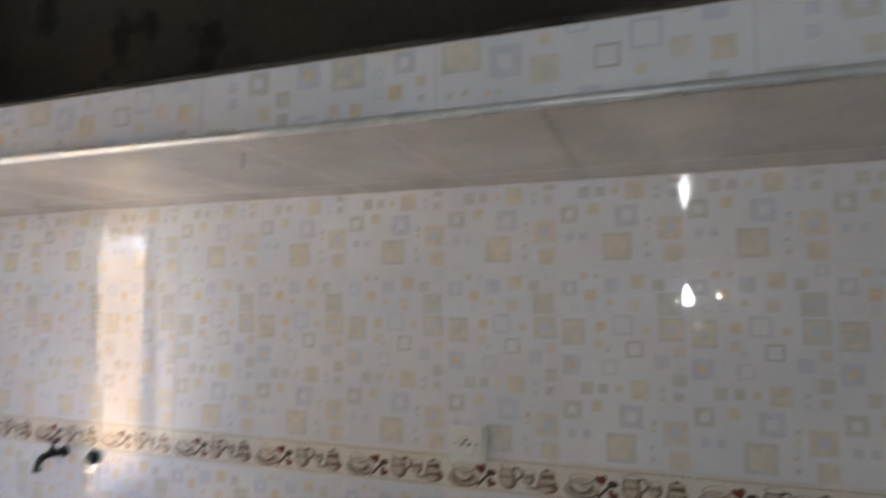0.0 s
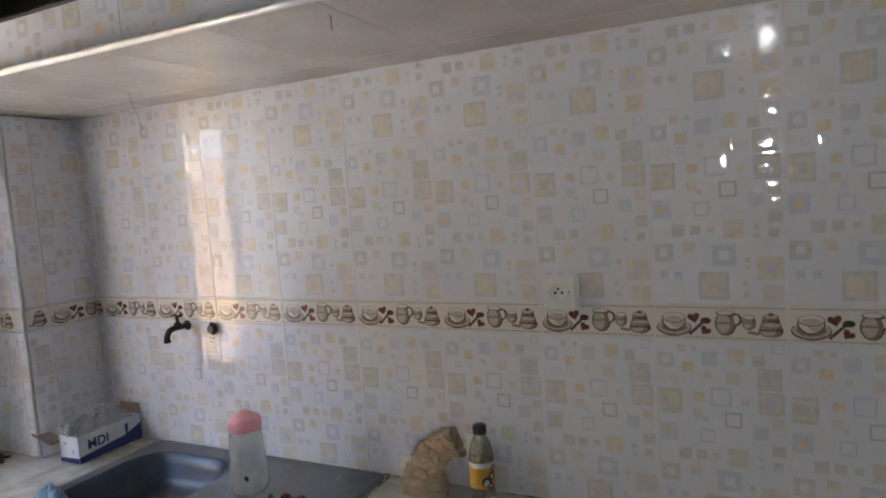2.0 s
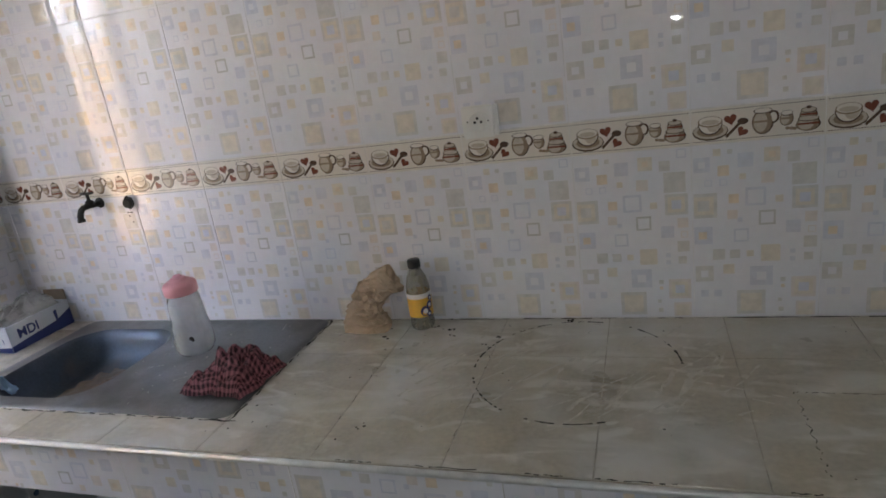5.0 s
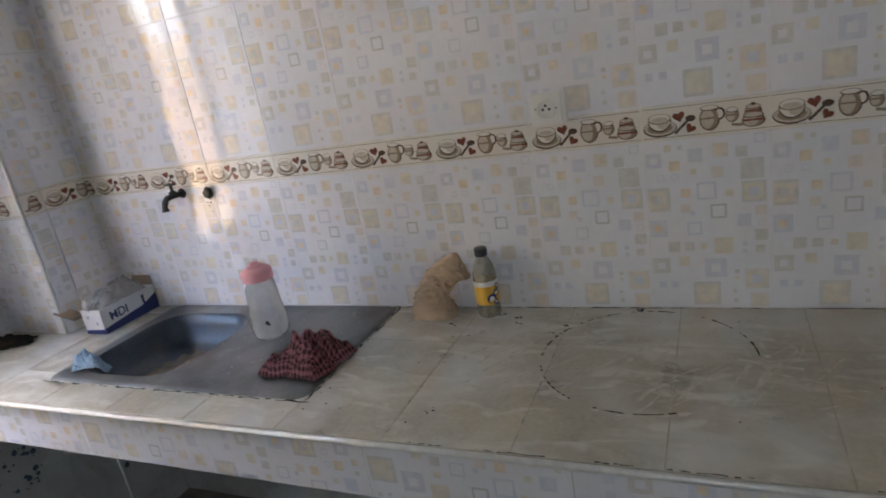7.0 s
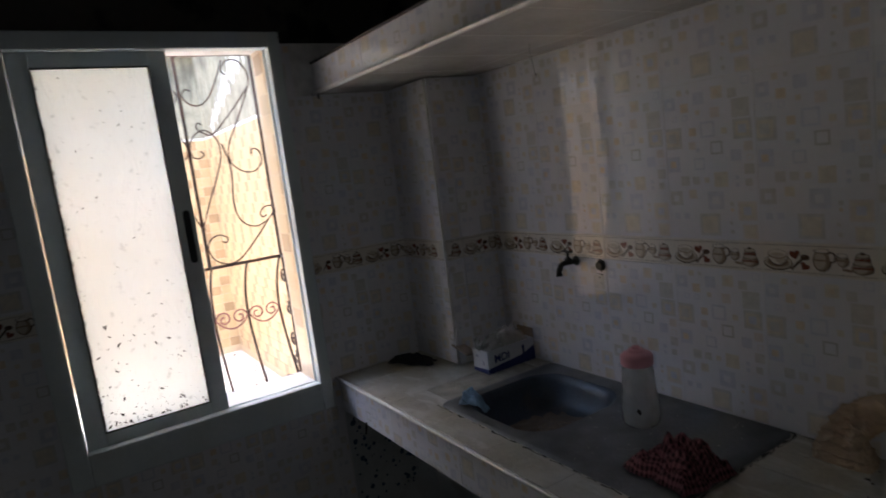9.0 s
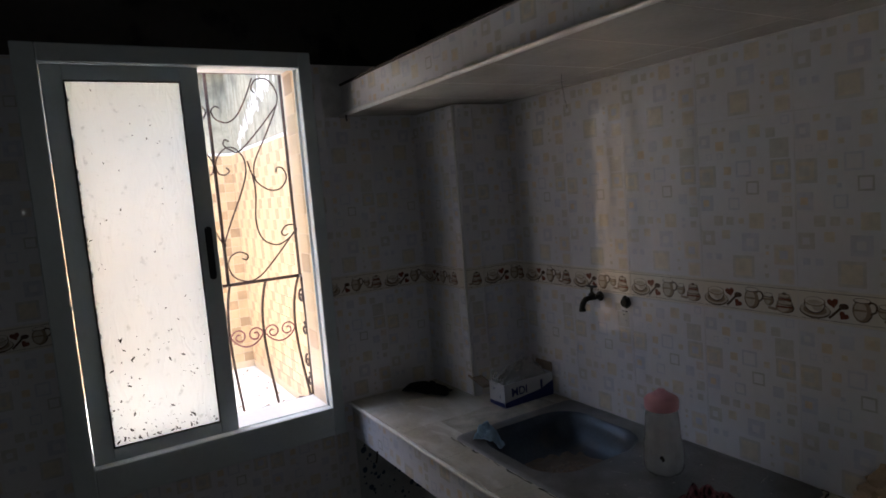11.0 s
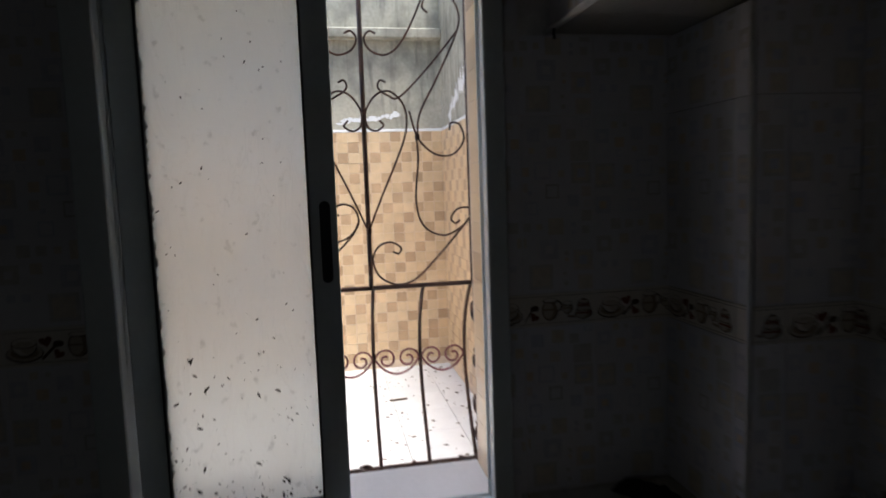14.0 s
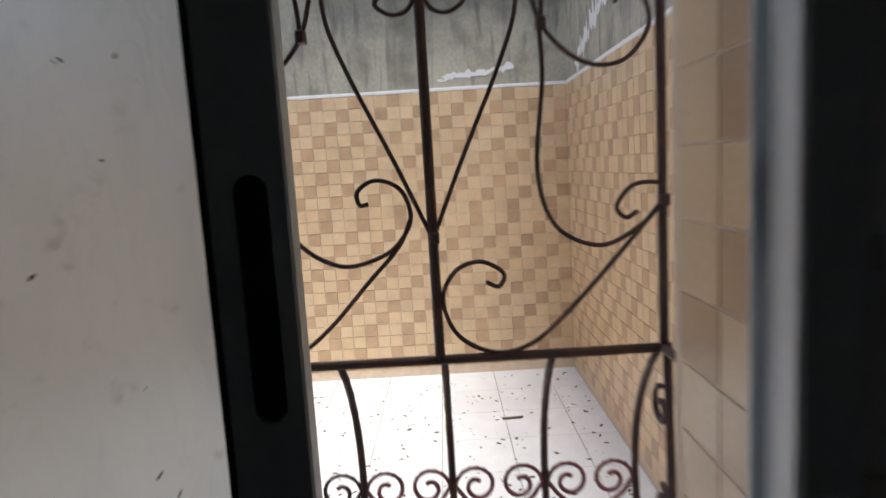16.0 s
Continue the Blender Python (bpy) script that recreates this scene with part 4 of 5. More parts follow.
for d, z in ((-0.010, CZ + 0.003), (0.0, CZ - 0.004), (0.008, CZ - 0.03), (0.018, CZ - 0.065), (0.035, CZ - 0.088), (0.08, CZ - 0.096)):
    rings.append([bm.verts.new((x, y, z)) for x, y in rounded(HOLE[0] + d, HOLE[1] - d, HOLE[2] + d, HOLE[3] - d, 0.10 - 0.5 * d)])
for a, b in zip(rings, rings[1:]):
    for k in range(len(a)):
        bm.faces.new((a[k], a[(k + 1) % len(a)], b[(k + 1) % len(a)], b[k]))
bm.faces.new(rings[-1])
part("bowl", local(smooth(bm), sink), BOWL, sink, "steel bowl with brown scum, inner shade and bluish sheen in its colour")
part("drain", local(lathe([(0.03, -0.0955), (0.03, -0.092), (0.022, -0.092), (0.018, -0.095)], 20, centre=(-1.55, 1.25, CZ)), sink), BRASS, sink)
def heap(x, y):
    """Height of the slope of scraps that has gathered against the front of the bowl."""
    t = min(max((x + 1.64) / 0.21, 0), 1)
    return CZ - 0.094 + 0.070 * t * t * min(1, max(0, (1.42 - y) / 0.2)) + 0.006 * noise.noise((x * 30, y * 30, 0))


bm = bmesh.new()
n = 24
grid = [[bm.verts.new((-1.655 + 0.252 * i / n, 1.115 + 0.26 * j / n, heap(-1.655 + 0.252 * i / n, 1.115 + 0.26 * j / n))) for i in range(n + 1)] for j in range(n + 1)]
for j in range(n):
    for i in range(n):
        bm.faces.new((grid[j][i], grid[j][i + 1], grid[j + 1][i + 1], grid[j + 1][i])).smooth = True
part("scum", local(bm, sink), MUD, sink, "brown scum on the bowl's bottom")
bm = bmesh.new()
rnd = random.Random(3)
for k in range(260):
    x, y = -1.41 - 0.17 * rnd.random() ** 1.6, 1.12 + 0.20 * rnd.random()
    blob(x, y, heap(x, y) - 0.001, rnd.uniform(0.003, 0.010), k, 0.5, bm, 6)
tagged(linked("food_waste", bm, CRUMB), "heap of brown food scraps in the sink bowl", "food scraps", kind="stuff")


def cloth(name, mat, cx, cy, z0, w, d, h, turn, seed, label, category, check=0.0, droop=None):
    """A crumpled cloth: a folded sheet with ridges, thick at the edge."""
    bm = bmesh.new()
    uvl = bm.loops.layers.uv.new("UVMap")
    n, mrows = 44, 34
    grid = []
    noise_at = Vector((seed * 3.1, seed * 1.7, seed))
    for j in range(mrows + 1):
        row = []
        for i in range(n + 1):
            u, v = i / n, j / mrows
            p = Vector((u * 3.0, v * 3.0, 0)) + noise_at
            x = (u - 0.5) * w + 0.10 * w * noise.noise(p * 1.3 + Vector((9, 0, 0)))
            y = (v - 0.5) * d + 0.16 * d * noise.noise(p * 1.1 + Vector((0, 7, 0)))
            edge = min(u, 1 - u, v, 1 - v)
            swell = min(1, edge * 4.0) ** 0.7
            ridge = (1 - abs(noise.noise(p * 1.1)) * 2.2) * 0.55 + 0.55 * abs(noise.noise(p * 2.3 + Vector((3, 3, 3)))) + 0.25 * noise.noise(p * 4.5)
            z = 0.004 + h * (0.22 * swell + swell * ridge * 1.15) + 0.006 * abs(noise.noise(p * 4))
            q = pose(cx, cy, z0, 0, 0, turn) @ Vector((x, y, max(z, 0.003)))
            if droop:
                q = droop(q)
            row.append(bm.verts.new(q))
        grid.append(row)
    for j in range(mrows):
        for i in range(n):
            f = bm.faces.new((grid[j][i], grid[j][i + 1], grid[j + 1][i + 1], grid[j + 1][i]))
            f.smooth = True
            for lp, (a, b) in zip(f.loops, ((i, j), (i + 1, j), (i + 1, j + 1), (i, j + 1))):
                lp[uvl].uv = (a / n * check, b / mrows * check * 0.8)
    ob = linked(name, bm, mat)
    so = ob.modifiers.new("thick", "SOLIDIFY")
    so.thickness, so.offset = 0.0025, 1
    return tagged(ob, label, category)


cloth("dish_cloth", CHECK, -1.005, 1.170, CZ + 0.004, 0.176, 0.165, 0.055, -6, 5, "crumpled red and white checked dish cloth on the drainboard", "cloth", 22)


def over_rim(q):
    if q.x > -1.700 and q.y > 1.085:
        q.z -= min(0.075, (q.x + 1.700) * 1.3 * min(1, (q.y - 1.085) * 25))
    return q


cloth("blue_rag", BLUECLOTH, -1.692, 1.095, CZ + 0.005, 0.070, 0.058, 0.036, 30, 15, "crumpled pale blue rag hanging over the sink rim", "cloth", 0, over_rim)
cloth("black_rag", DARKCLOTH, -2.215, 1.185, CZ, 0.19, 0.075, 0.024, 25, 12, "heap of black burnt cloth on the counter", "cloth", 0)

# jug
jug = empty("plastic_jug", "cloudy plastic jug with a pink screw lid", "jug", (-1.225, 1.315, CZ + 0.004))
jug.scale = (0.86, 0.86, 0.96)
part("body", lathe([(0.040, 0.0), (0.050, 0.003), (0.0575, 0.015), (0.0595, 0.04), (0.0565, 0.075), (0.0515, 0.10), (0.0500, 0.13), (0.0480, 0.155), (0.0435, 0.170), (0.041, 0.178)], 36), FROSTJUG, jug, "cloudy translucent plastic")
lid = part("lid", lathe([(0.0475, 0.172), (0.0490, 0.174), (0.0490, 0.196), (0.0465, 0.200), (0.043, 0.203), (0.034, 0.2075), (0.024, 0.209), (0.0235, 0.213), (0.020, 0.216), (0.004, 0.217)], 36), PINK, jug, "pink plastic lid")
part("spout_cap", lathe([(0.013, 0.214), (0.013, 0.221), (0.010, 0.223)], 20), PINK, lid)
part("dirt_mark", blob(0, 0, 0, 0.008, 4, 0.1), DIRT, jug).matrix_basis = pose(0.035, -0.0475, 0.055, 80, 0, 35)

# bottle
bottle = empty("drink_bottle", "small clear plastic drink bottle with black cap and yellow label", "bottle", (-0.634, 1.462, CZ))
bottle.scale = (1.06, 1.06, 1.13)
part("body", lathe([(0.021, 0.0), (0.0265, 0.004), (0.029, 0.012), (0.028, 0.03), (0.0285, 0.05), (0.0285, 0.092), (0.0275, 0.104), (0.023, 0.122), (0.0165, 0.136), (0.0125, 0.142), (0.0125, 0.148)], 28), CLEARPET, bottle, "clear plastic")
label = part("label", lathe([(0.0290, 0.034), (0.0292, 0.035), (0.0292, 0.086), (0.0290, 0.087)], 32, cap=False), LABEL, bottle, "yellow paper label")
part("label_band", lathe([(0.0294, 0.078), (0.0295, 0.079), (0.0295, 0.088), (0.0294, 0.089)], 32, cap=False), LWHITE, label, "white label edge")
bm = bmesh.new()
for a0, z0, r in ((-48, 0.048, 0.012), (-22, 0.060, 0.009), (-30, 0.040, 0.007), (-12, 0.075, 0.007)):
    for k, (rr, sl) in enumerate(((r, 0), (r * 0.5, 1))):
        vs = []
        for j in range(12):
            q = 2 * math.pi * j / 12
            an = radians(a0) + rr * math.cos(q) / 0.0294
            R = 0.0297 + 0.0003 * k
            vs.append(bm.verts.new((R * math.cos(an), R * math.sin(an), z0 + rr * math.sin(q))))
        f = bm.faces.new(vs)
        f.material_index = sl
part("label_print", bm, [NAVY, LWHITE], label, "dark blue label shapes")
part("cap", lathe([(0.0150, 0.1445), (0.0155, 0.146), (0.0155, 0.160), (0.0140, 0.163)], 28), BLACK, bottle, "black ribbed cap")

# paper bag, leaning and bent over
bag = empty("paper_bag", "crumpled brown paper bag bent over beside the bottle", "bag", (-0.785, 1.452, CZ))
SPINE = [(0.000, 0.000, 0.072, 0.036, 0), (-0.002, 0.026, 0.065, 0.036, 4), (0.002, 0.056, 0.050, 0.031, 16), (0.016, 0.090, 0.044, 0.029, 30), (0.040, 0.116, 0.043, 0.027, 50), (0.070, 0.132, 0.040, 0.025, 62), (0.096, 0.140, 0.044, 0.024, 66)]
bm = bmesh.new()
rings = []
nr, nk = 30, 48
for i in range(nr + 1):
    q = i / nr * (len(SPINE) - 1)
    k0 = min(int(q), len(SPINE) - 2)
    sx, sz, rx, ry, lean = (a + (b - a) * (q - k0) for a, b in zip(SPINE[k0], SPINE[k0 + 1]))
    row = []
    for k in range(nk):
        a = 2 * math.pi * k / nk
        sq = 1 / max(abs(math.cos(a)), abs(math.sin(a))) ** 0.5
        p = Vector((rx * math.cos(a) * sq * 0.9, ry * math.sin(a) * sq * 0.9, 0))
        p = Matrix.Rotation(radians(lean), 3, "Y") @ p + Vector((sx, 0, sz))
        d = Vector((math.cos(a), math.sin(a), 0.2))
        crease = abs(noise.noise(p * 38 + Vector((4, 1, 7)))) * 0.028 + abs(noise.noise(p * 75)) * 0.011 - 0.008
        p -= d * crease * min(1, 0.35 + i / 6) * (1 if i < 22 else 0.45)
        row.append(bm.verts.new((p.x, p.y, max(p.z, 0.0))))
    rings.append(row)
for a, b in zip(rings, rings[1:]):
    for k in range(nk):
        bm.faces.new((a[k], a[(k + 1) % nk], b[(k + 1) % nk], b[k]))
bm.faces.new(list(reversed(rings[0])))
body = part("bag_body", bm, BROWNBAG, bag)
thick = body.modifiers.new("thick", "SOLIDIFY")
thick.thickness = 0.0012

# carton with its flap open and film inside
carton = empty("carton", "open white and navy cardboard carton with plastic film inside", "box", (-1.905, 1.395, CZ))
cw, cd, ch = 0.088, 0.215, 0.082
bm = box(-cw / 2, -cd / 2, 0, cw / 2, cd / 2, 0.003)
for a in ((-cw / 2, -cd / 2, -cw / 2 + 0.002, cd / 2), (cw / 2 - 0.002, -cd / 2, cw / 2, cd / 2), (-cw / 2, -cd / 2, cw / 2, -cd / 2 + 0.002), (-cw / 2, cd / 2 - 0.002, cw / 2, cd / 2)):
    box(a[0], a[1], 0.003, a[2], a[3], ch, bm=bm)
tray = part("tray", bm, CARTON, carton)
part("end_wall", box(-cw / 2, cd / 2 - 0.002, ch, cw / 2, cd / 2 + 0.001, ch + 0.035, 0.0008), CARD, carton, "brown raised flap")
bm = bmesh.new()
bm.faces.new([bm.verts.new(v) for v in ((cw / 2 + 0.0008, -cd / 2, 0.001), (cw / 2 + 0.0008, cd / 2, 0.001), (cw / 2 + 0.0008, cd / 2, 0.055), (cw / 2 + 0.0008, cd / 2 - 0.06, 0.034), (cw / 2 + 0.0008, -cd / 2, 0.020))])
bm.faces.new([bm.verts.new(v) for v in ((-cw / 2, -cd / 2 - 0.0008, 0.001), (cw / 2, -cd / 2 - 0.0008, 0.001), (cw / 2, -cd / 2 - 0.0008, 0.018), (-cw / 2, -cd / 2 - 0.0008, 0.014))])
for z, w0, w1 in ((0.060, -0.026, -0.008), (0.055, -0.024, -0.012)):
    bm.faces.new([bm.verts.new((x, -cd / 2 - 0.0008, q)) for x, q in ((w0, z), (w1, z), (w1, z + 0.002), (w0, z + 0.002))])
bm.faces.new([bm.verts.new((x, -cd / 2 - 0.0008, q)) for x, q in ((0.016, 0.030), (0.019, 0.030), (0.019, 0.045), (0.016, 0.045))])
bm.faces.new([bm.verts.new((cw / 2 + 0.0008, y, q)) for y, q in ((0.05, 0.030), (0.058, 0.030), (0.060, 0.068), (0.048, 0.066))])
part("printed_band", bm, NAVY, carton, "navy printed band")
txt = bpy.data.curves.new("lettering", "FONT")
txt.body, txt.size, txt.extrude, txt.offset = "MDI", 0.040, 0.0002, 0.0009
tob = new("lettering")
bpy.data.objects.remove(tob)
tob = new("lettering", txt)
dg = bpy.context.evaluated_depsgraph_get()
tm = bpy.data.meshes.new_from_object(tob.evaluated_get(dg))
bpy.data.objects.remove(tob)
tm.materials.clear()
tm.materials.append(NAVY)
lettering = new("lettering", tm)
lettering.parent = carton
lettering["label"] = "navy letters MDI"
lettering.matrix_basis = pose(cw / 2 + 0.001, -0.080, 0.036, 90, 0, 90)
part("side_flap", box(-0.085, -0.020, -0.005, 0.040, 0.020, 0.005, 0.001), CARD, carton, "brown folded-out flap").matrix_basis = pose(-0.085, -0.108, 0.066, 0, 6, -8)
bm = bmesh.new()
n = 20
grid = [[bm.verts.new(((i / n - 0.5) * 0.085 + 0.006 * noise.noise((i, j, 3)), (j / n - 0.5) * 0.20, 0.060 + 0.072 * (math.sin(math.pi * i / n) * math.sin(math.pi * j / n)) ** 0.5 + 0.030 * noise.noise((i * 0.45, j * 0.35, 1)) * math.sin(math.pi * i / n))) for i in range(n + 1)] for j in range(n + 1)]
for j in range(n):
    for i in range(n):
        bm.faces.new((grid[j][i], grid[j][i + 1], grid[j + 1][i + 1], grid[j + 1][i]))
part("plastic_film", bm, FILM, carton, "crumpled clear plastic film")
bm = bmesh.new()
n = 8
grid = [[bm.verts.new((-0.03 + 0.03 * i / n, -0.105 + 0.012 * noise.noise((i * 0.8, j, 2)), ch - 0.005 + 0.05 * j / n - 0.02 * abs(i / n - 0.4) * j / n)) for i in range(n + 1)] for j in range(n + 1)]
for j in range(n):
    for i in range(n):
        bm.faces.new((grid[j][i], grid[j][i + 1], grid[j + 1][i + 1], grid[j + 1][i]))
part("film_peak", bm, FILM, carton)

# tap, bare pipe hole and socket on the wall
tap = empty("wall_tap", "dark tarnished brass bib tap on the tiled wall", "tap", (-1.61, YN - 0.0005, 1.284))
tap.scale = (0.78, 0.78, 0.78)
part("flange", lathe([(0.020, 0), (0.020, 0.004), (0.014, 0.008)], 20), BRASS, tap).matrix_basis = pose(0, 0, 0, 90)
part("body", tube(curve([(0, 0, 0), (0, -0.03, 0), (-0.004, -0.058, 0), (-0.008, -0.080, -0.006), (-0.012, -0.092, -0.030), (-0.012, -0.092, -0.044)], 5), 0.011, 12,
                  radii=None), BRASS, tap)
part("spout_ring", lathe([(0.0135, 0), (0.0135, 0.010)], 16, centre=(-0.012, -0.092, -0.050)), BRASS, tap)
part("bonnet", lathe([(0.015, -0.002), (0.015, 0.012), (0.009, 0.016), (0.006, 0.018), (0.006, 0.040)], 14, centre=(-0.002, -0.045, 0.004)), BRASS, tap)
part("tee_handle", tube([(-0.030, -0.045, 0.047), (-0.012, -0.045, 0.046), (0.010, -0.045, 0.046), (0.026, -0.045, 0.047)], 0.005, 10), BRASS, tap)
bm = bmesh.new()
rnd = random.Random(9)
bm.faces.new([bm.verts.new((0.020 * rnd.uniform(0.75, 1.15) * math.cos(-2 * math.pi * k / 15), 0, 0.020 * rnd.uniform(0.75, 1.2) * math.sin(-2 * math.pi * k / 15))) for k in range(15)])
hole_ob = tagged(linked("pipe_hole", bm, DIRT), "ragged black pipe hole broken through the tile", "hole")
hole_ob.location = (-1.495, YN - 0.0092, 1.278)
part("pipe_stub", lathe([(0.013, 0), (0.013, 0.012), (0.009, 0.012)], 16), BRASS, hole_ob).matrix_basis = pose(0, 0, 0, 90)
bm = bmesh.new()
for k in range(9):
    u, v, r = -0.022 + 0.018 * rnd.random() + 0.004 * (k % 3), -0.028 - 0.004 * k * rnd.random(), rnd.uniform(0.0015, 0.0035)
    bm.faces.new([bm.verts.new((u + r * math.cos(-q), 0.0003, v + r * 0.7 * math.sin(-q))) for q in [2 * math.pi * j / 7 for j in range(7)]])
part("chip", bm, DIRT, hole_ob, "small black chips in the glaze")
socket = empty("wall_socket", "square ivory wall socket with a round well", "socket", (-0.434, YN - 0.007, 1.398))
part("plate", box(-0.038, -0.012, -0.037, 0.038, 0, 0.037, 0.004, segments=3), IVORY, socket)
part("side_box", box(0.038, -0.010, -0.035, 0.046, 0, 0.036, 0.002), IVORY, socket)
part("well", lathe([(0.0225, 0.0), (0.0225, 0.0025), (0.0195, 0.0025), (0.0190, 0.0004)], 28, centre=(0, 0, 0)), IVORY, socket).matrix_basis = pose(0, -0.012, 0, 90)
for dx, dz, r in ((-0.0065, 0.0, 0.0032), (0.0085, 0.0, 0.0030), (0.0, 0.0085, 0.0032), (-0.024, 0.002, 0.0018), (0.024, 0.001, 0.0018)):
    part("pin_hole", lathe([(r, 0), (r, 0.0006)], 12), BLACK, socket).matrix_basis = pose(dx, -0.0145 if abs(dx) < 0.02 else -0.0121, dz, 90)

# wire and marks under the slab, cord hooks
for pts in ([(-1.510, 1.310, 1.953), (-1.560, 1.355, 1.942), (-1.672, 1.465, 1.915), (-1.692, 1.492, 1.885)], [(-0.691, 1.061, 1.951), (-0.690, 1.061, 1.925)], [(-0.742, 1.480, 1.953), (-0.742, 1.482, 1.938)],
            [(-2.20, 1.33, 1.953), (-2.20, 1.332, 1.935)]):
    tagged(linked("wire_end", tube(curve(pts), 0.0007, 6), BLACK), "thin black wire end hanging under the slab", "wire")
tagged(linked("slab_hook", tube(curve([(-2.27, 0.985, 1.960), (-2.272, 0.980, 1.945), (-2.272, 0.982, 1.93)]), 0.003, 6), BRASS), "rusty wire hook at the end of the slab", "hook")
tagged(linked("counter_nail", tube([(-2.12, 0.913, 0.775), (-2.12, 0.905, 0.735)], 0.003, 6), BRASS), "rusty nail under the counter edge", "nail")

# bare bulb on its cord behind the walker
lamp = empty("pendant_bulb", "bare light bulb hanging on a black cord", "lamp", (0.07, -0.30, ZC))
part("ceiling_rose", lathe([(0.04, -0.02), (0.045, -0.012), (0.045, 0)], 24), IVORY, lamp)
part("cord", tube([(0, 0, -0.01), (0, 0, -0.90)], 0.003, 8), BLACK, lamp)
part("bulb_holder", lathe([(0.012, -0.945), (0.018, -0.940), (0.018, -0.905), (0.008, -0.895)], 20), BLACK, lamp)
part("bulb", lathe([(0.004, -1.034), (0.014, -1.030), (0.020, -1.019), (0.021, -1.007), (0.018, -0.988), (0.013, -0.965), (0.012, -0.944)], 24), glowing("bulb_glow", (0.88, 0.95, 1.0), 11.0), lamp, "glowing white bulb")

# ---- dirt and scratches on the counter ----
bm = bmesh.new()
rnd = random.Random(21)
for k in range(60):
    x, y = rnd.uniform(-0.95, 0.9), rnd.uniform(0.94, 1.49)
    blob(x, y, CZ, rnd.choice((0.001, 0.0015, 0.002, 0.003)), k, 0.3, bm, 6)
for x, y, r in ((-0.72, 1.40, 0.006), (-0.56, 1.45, 0.008), (-0.54, 1.41, 0.006), (-0.60, 1.46, 0.006), (-0.26, 1.495, 0.008), (-0.43, 1.40, 0.006), (-0.45, 1.36, 0.005), (-0.62, 1.02, 0.006)):
    for j in range(3):
        blob(x + rnd.uniform(-0.012, 0.012), y + rnd.uniform(-0.008, 0.008), CZ, r * rnd.uniform(0.4, 0.9), j + int(1000 * x), 0.4, bm, 7)
tagged(linked("crumbs", bm, DIRT), "scattered black crumbs on the counter", "dirt", kind="stuff")


def streak(points, w, seed, bm, z=CZ + 0.0006, gaps=0.3):
    rnd = random.Random(seed)
    prev = None
    pts = [Vector((x, y, z)) for x, y in points]
    for i, p in enumerate(pts):
        d = (pts[min(i + 1, len(pts) - 1)] - pts[max(i - 1, 0)]).normalized()
        s = Vector((-d.y, d.x, 0)) * w * rnd.uniform(0.15, 1.0)
        pair = (bm.verts.new(p + s), bm.verts.new(p - s))
        if prev and rnd.random() > gaps:
            bm.faces.new((prev[0], prev[1], pair[1], pair[0]))
        prev = pair


CC, CR = (-0.235, 1.272), 0.213
bm = bmesh.new()
for a0, a1, w in ((96, 140, 0.0022), (75, 94, 0.003), (38, 62, 0.003), (2, 34, 0.0032), (140, 186, 0.003), (196, 238, 0.0026), (250, 292, 0.0026)):
    streak([(CC[0] + CR * math.cos(radians(a)), CC[1] + CR * math.sin(radians(a))) for a in range(a0, a1, 2)], w, a0, bm)
for x, y0, y1 in ((-0.673, 0.93, 1.30), (-0.423, 0.96, 1.31)):
    streak([(x + 0.002 * math.sin(k), y0 + (y1 - y0) * k / 30) for k in range(31)], 0.0009, int(900 * y1), bm, gaps=0.62)
streak([(0.158 + 0.003 * math.sin(k), 0.95 + 0.24 * k / 50) for k in range(51)], 0.0011, 77, bm)
streak([(0.16 + 0.2 * k / 40, 1.19 + 0.001 * math.sin(k)) for k in range(41)], 0.0014, 78, bm)
streak([(-1.80 + 0.9 * k / 60, 1.016 + 0.002 * math.sin(k * 1.7)) for k in range(61)], 0.0035, 79, bm)
streak([(-0.915 + 0.002 * math.sin(k * 1.7), 1.02 + 0.48 * k / 40) for k in range(41)], 0.0035, 80, bm)
streak([(-1.7 + 2.6 * k / 140, 1.505) for k in range(141)], 0.003, 81, bm)
for x0, x1 in ((-0.62, -0.55), (-0.49, -0.36), (-0.28, -0.22), (-0.17, -0.05), (0.10, 0.14), (0.22, 0.30)):
    streak([(x0 + (x1 - x0) * k / 14, CF + 0.0035 + 0.001 * math.sin(k)) for k in range(15)], 0.0018, int(500 + 100 * x0), bm, gaps=0.12)
tagged(linked("scorch_lines", bm, DIRT), "black cut lines in a circle on the stone counter", "marks", kind="stuff")
bm = bmesh.new()
rnd = random.Random(31)
for a0, a1, r, w in ((-40, 30, CR + 0.014, 0.010), (60, 150, CR - 0.010, 0.005), (200, 330, CR + 0.006, 0.005), (-60, 20, CR - 0.02, 0.006)):
    streak([(CC[0] + r * math.cos(radians(a)), CC[1] + r * math.sin(radians(a))) for a in range(a0, a1, 3)], w, a0 + 99, bm, CZ + 0.0003)
for k in range(34):
    x, y, ln, an = rnd.uniform(-0.70, 0.05), rnd.uniform(0.96, 1.42), rnd.uniform(0.04, 0.14), rnd.uniform(0.5, 1.2) * rnd.choice((1, 1, -0.5))
    streak([(x + ln * q / 8 * math.cos(an) + 0.004 * math.sin(q), y + ln * q / 8 * math.sin(an)) for q in range(9)], rnd.choice((0.0008, 0.0012, 0.004, 0.008)), k, bm, CZ + 0.0004)
streak([(0.0 + 0.16 * k / 12, 1.22 - 0.055 * k / 12) for k in range(13)], 0.003, 5, bm)
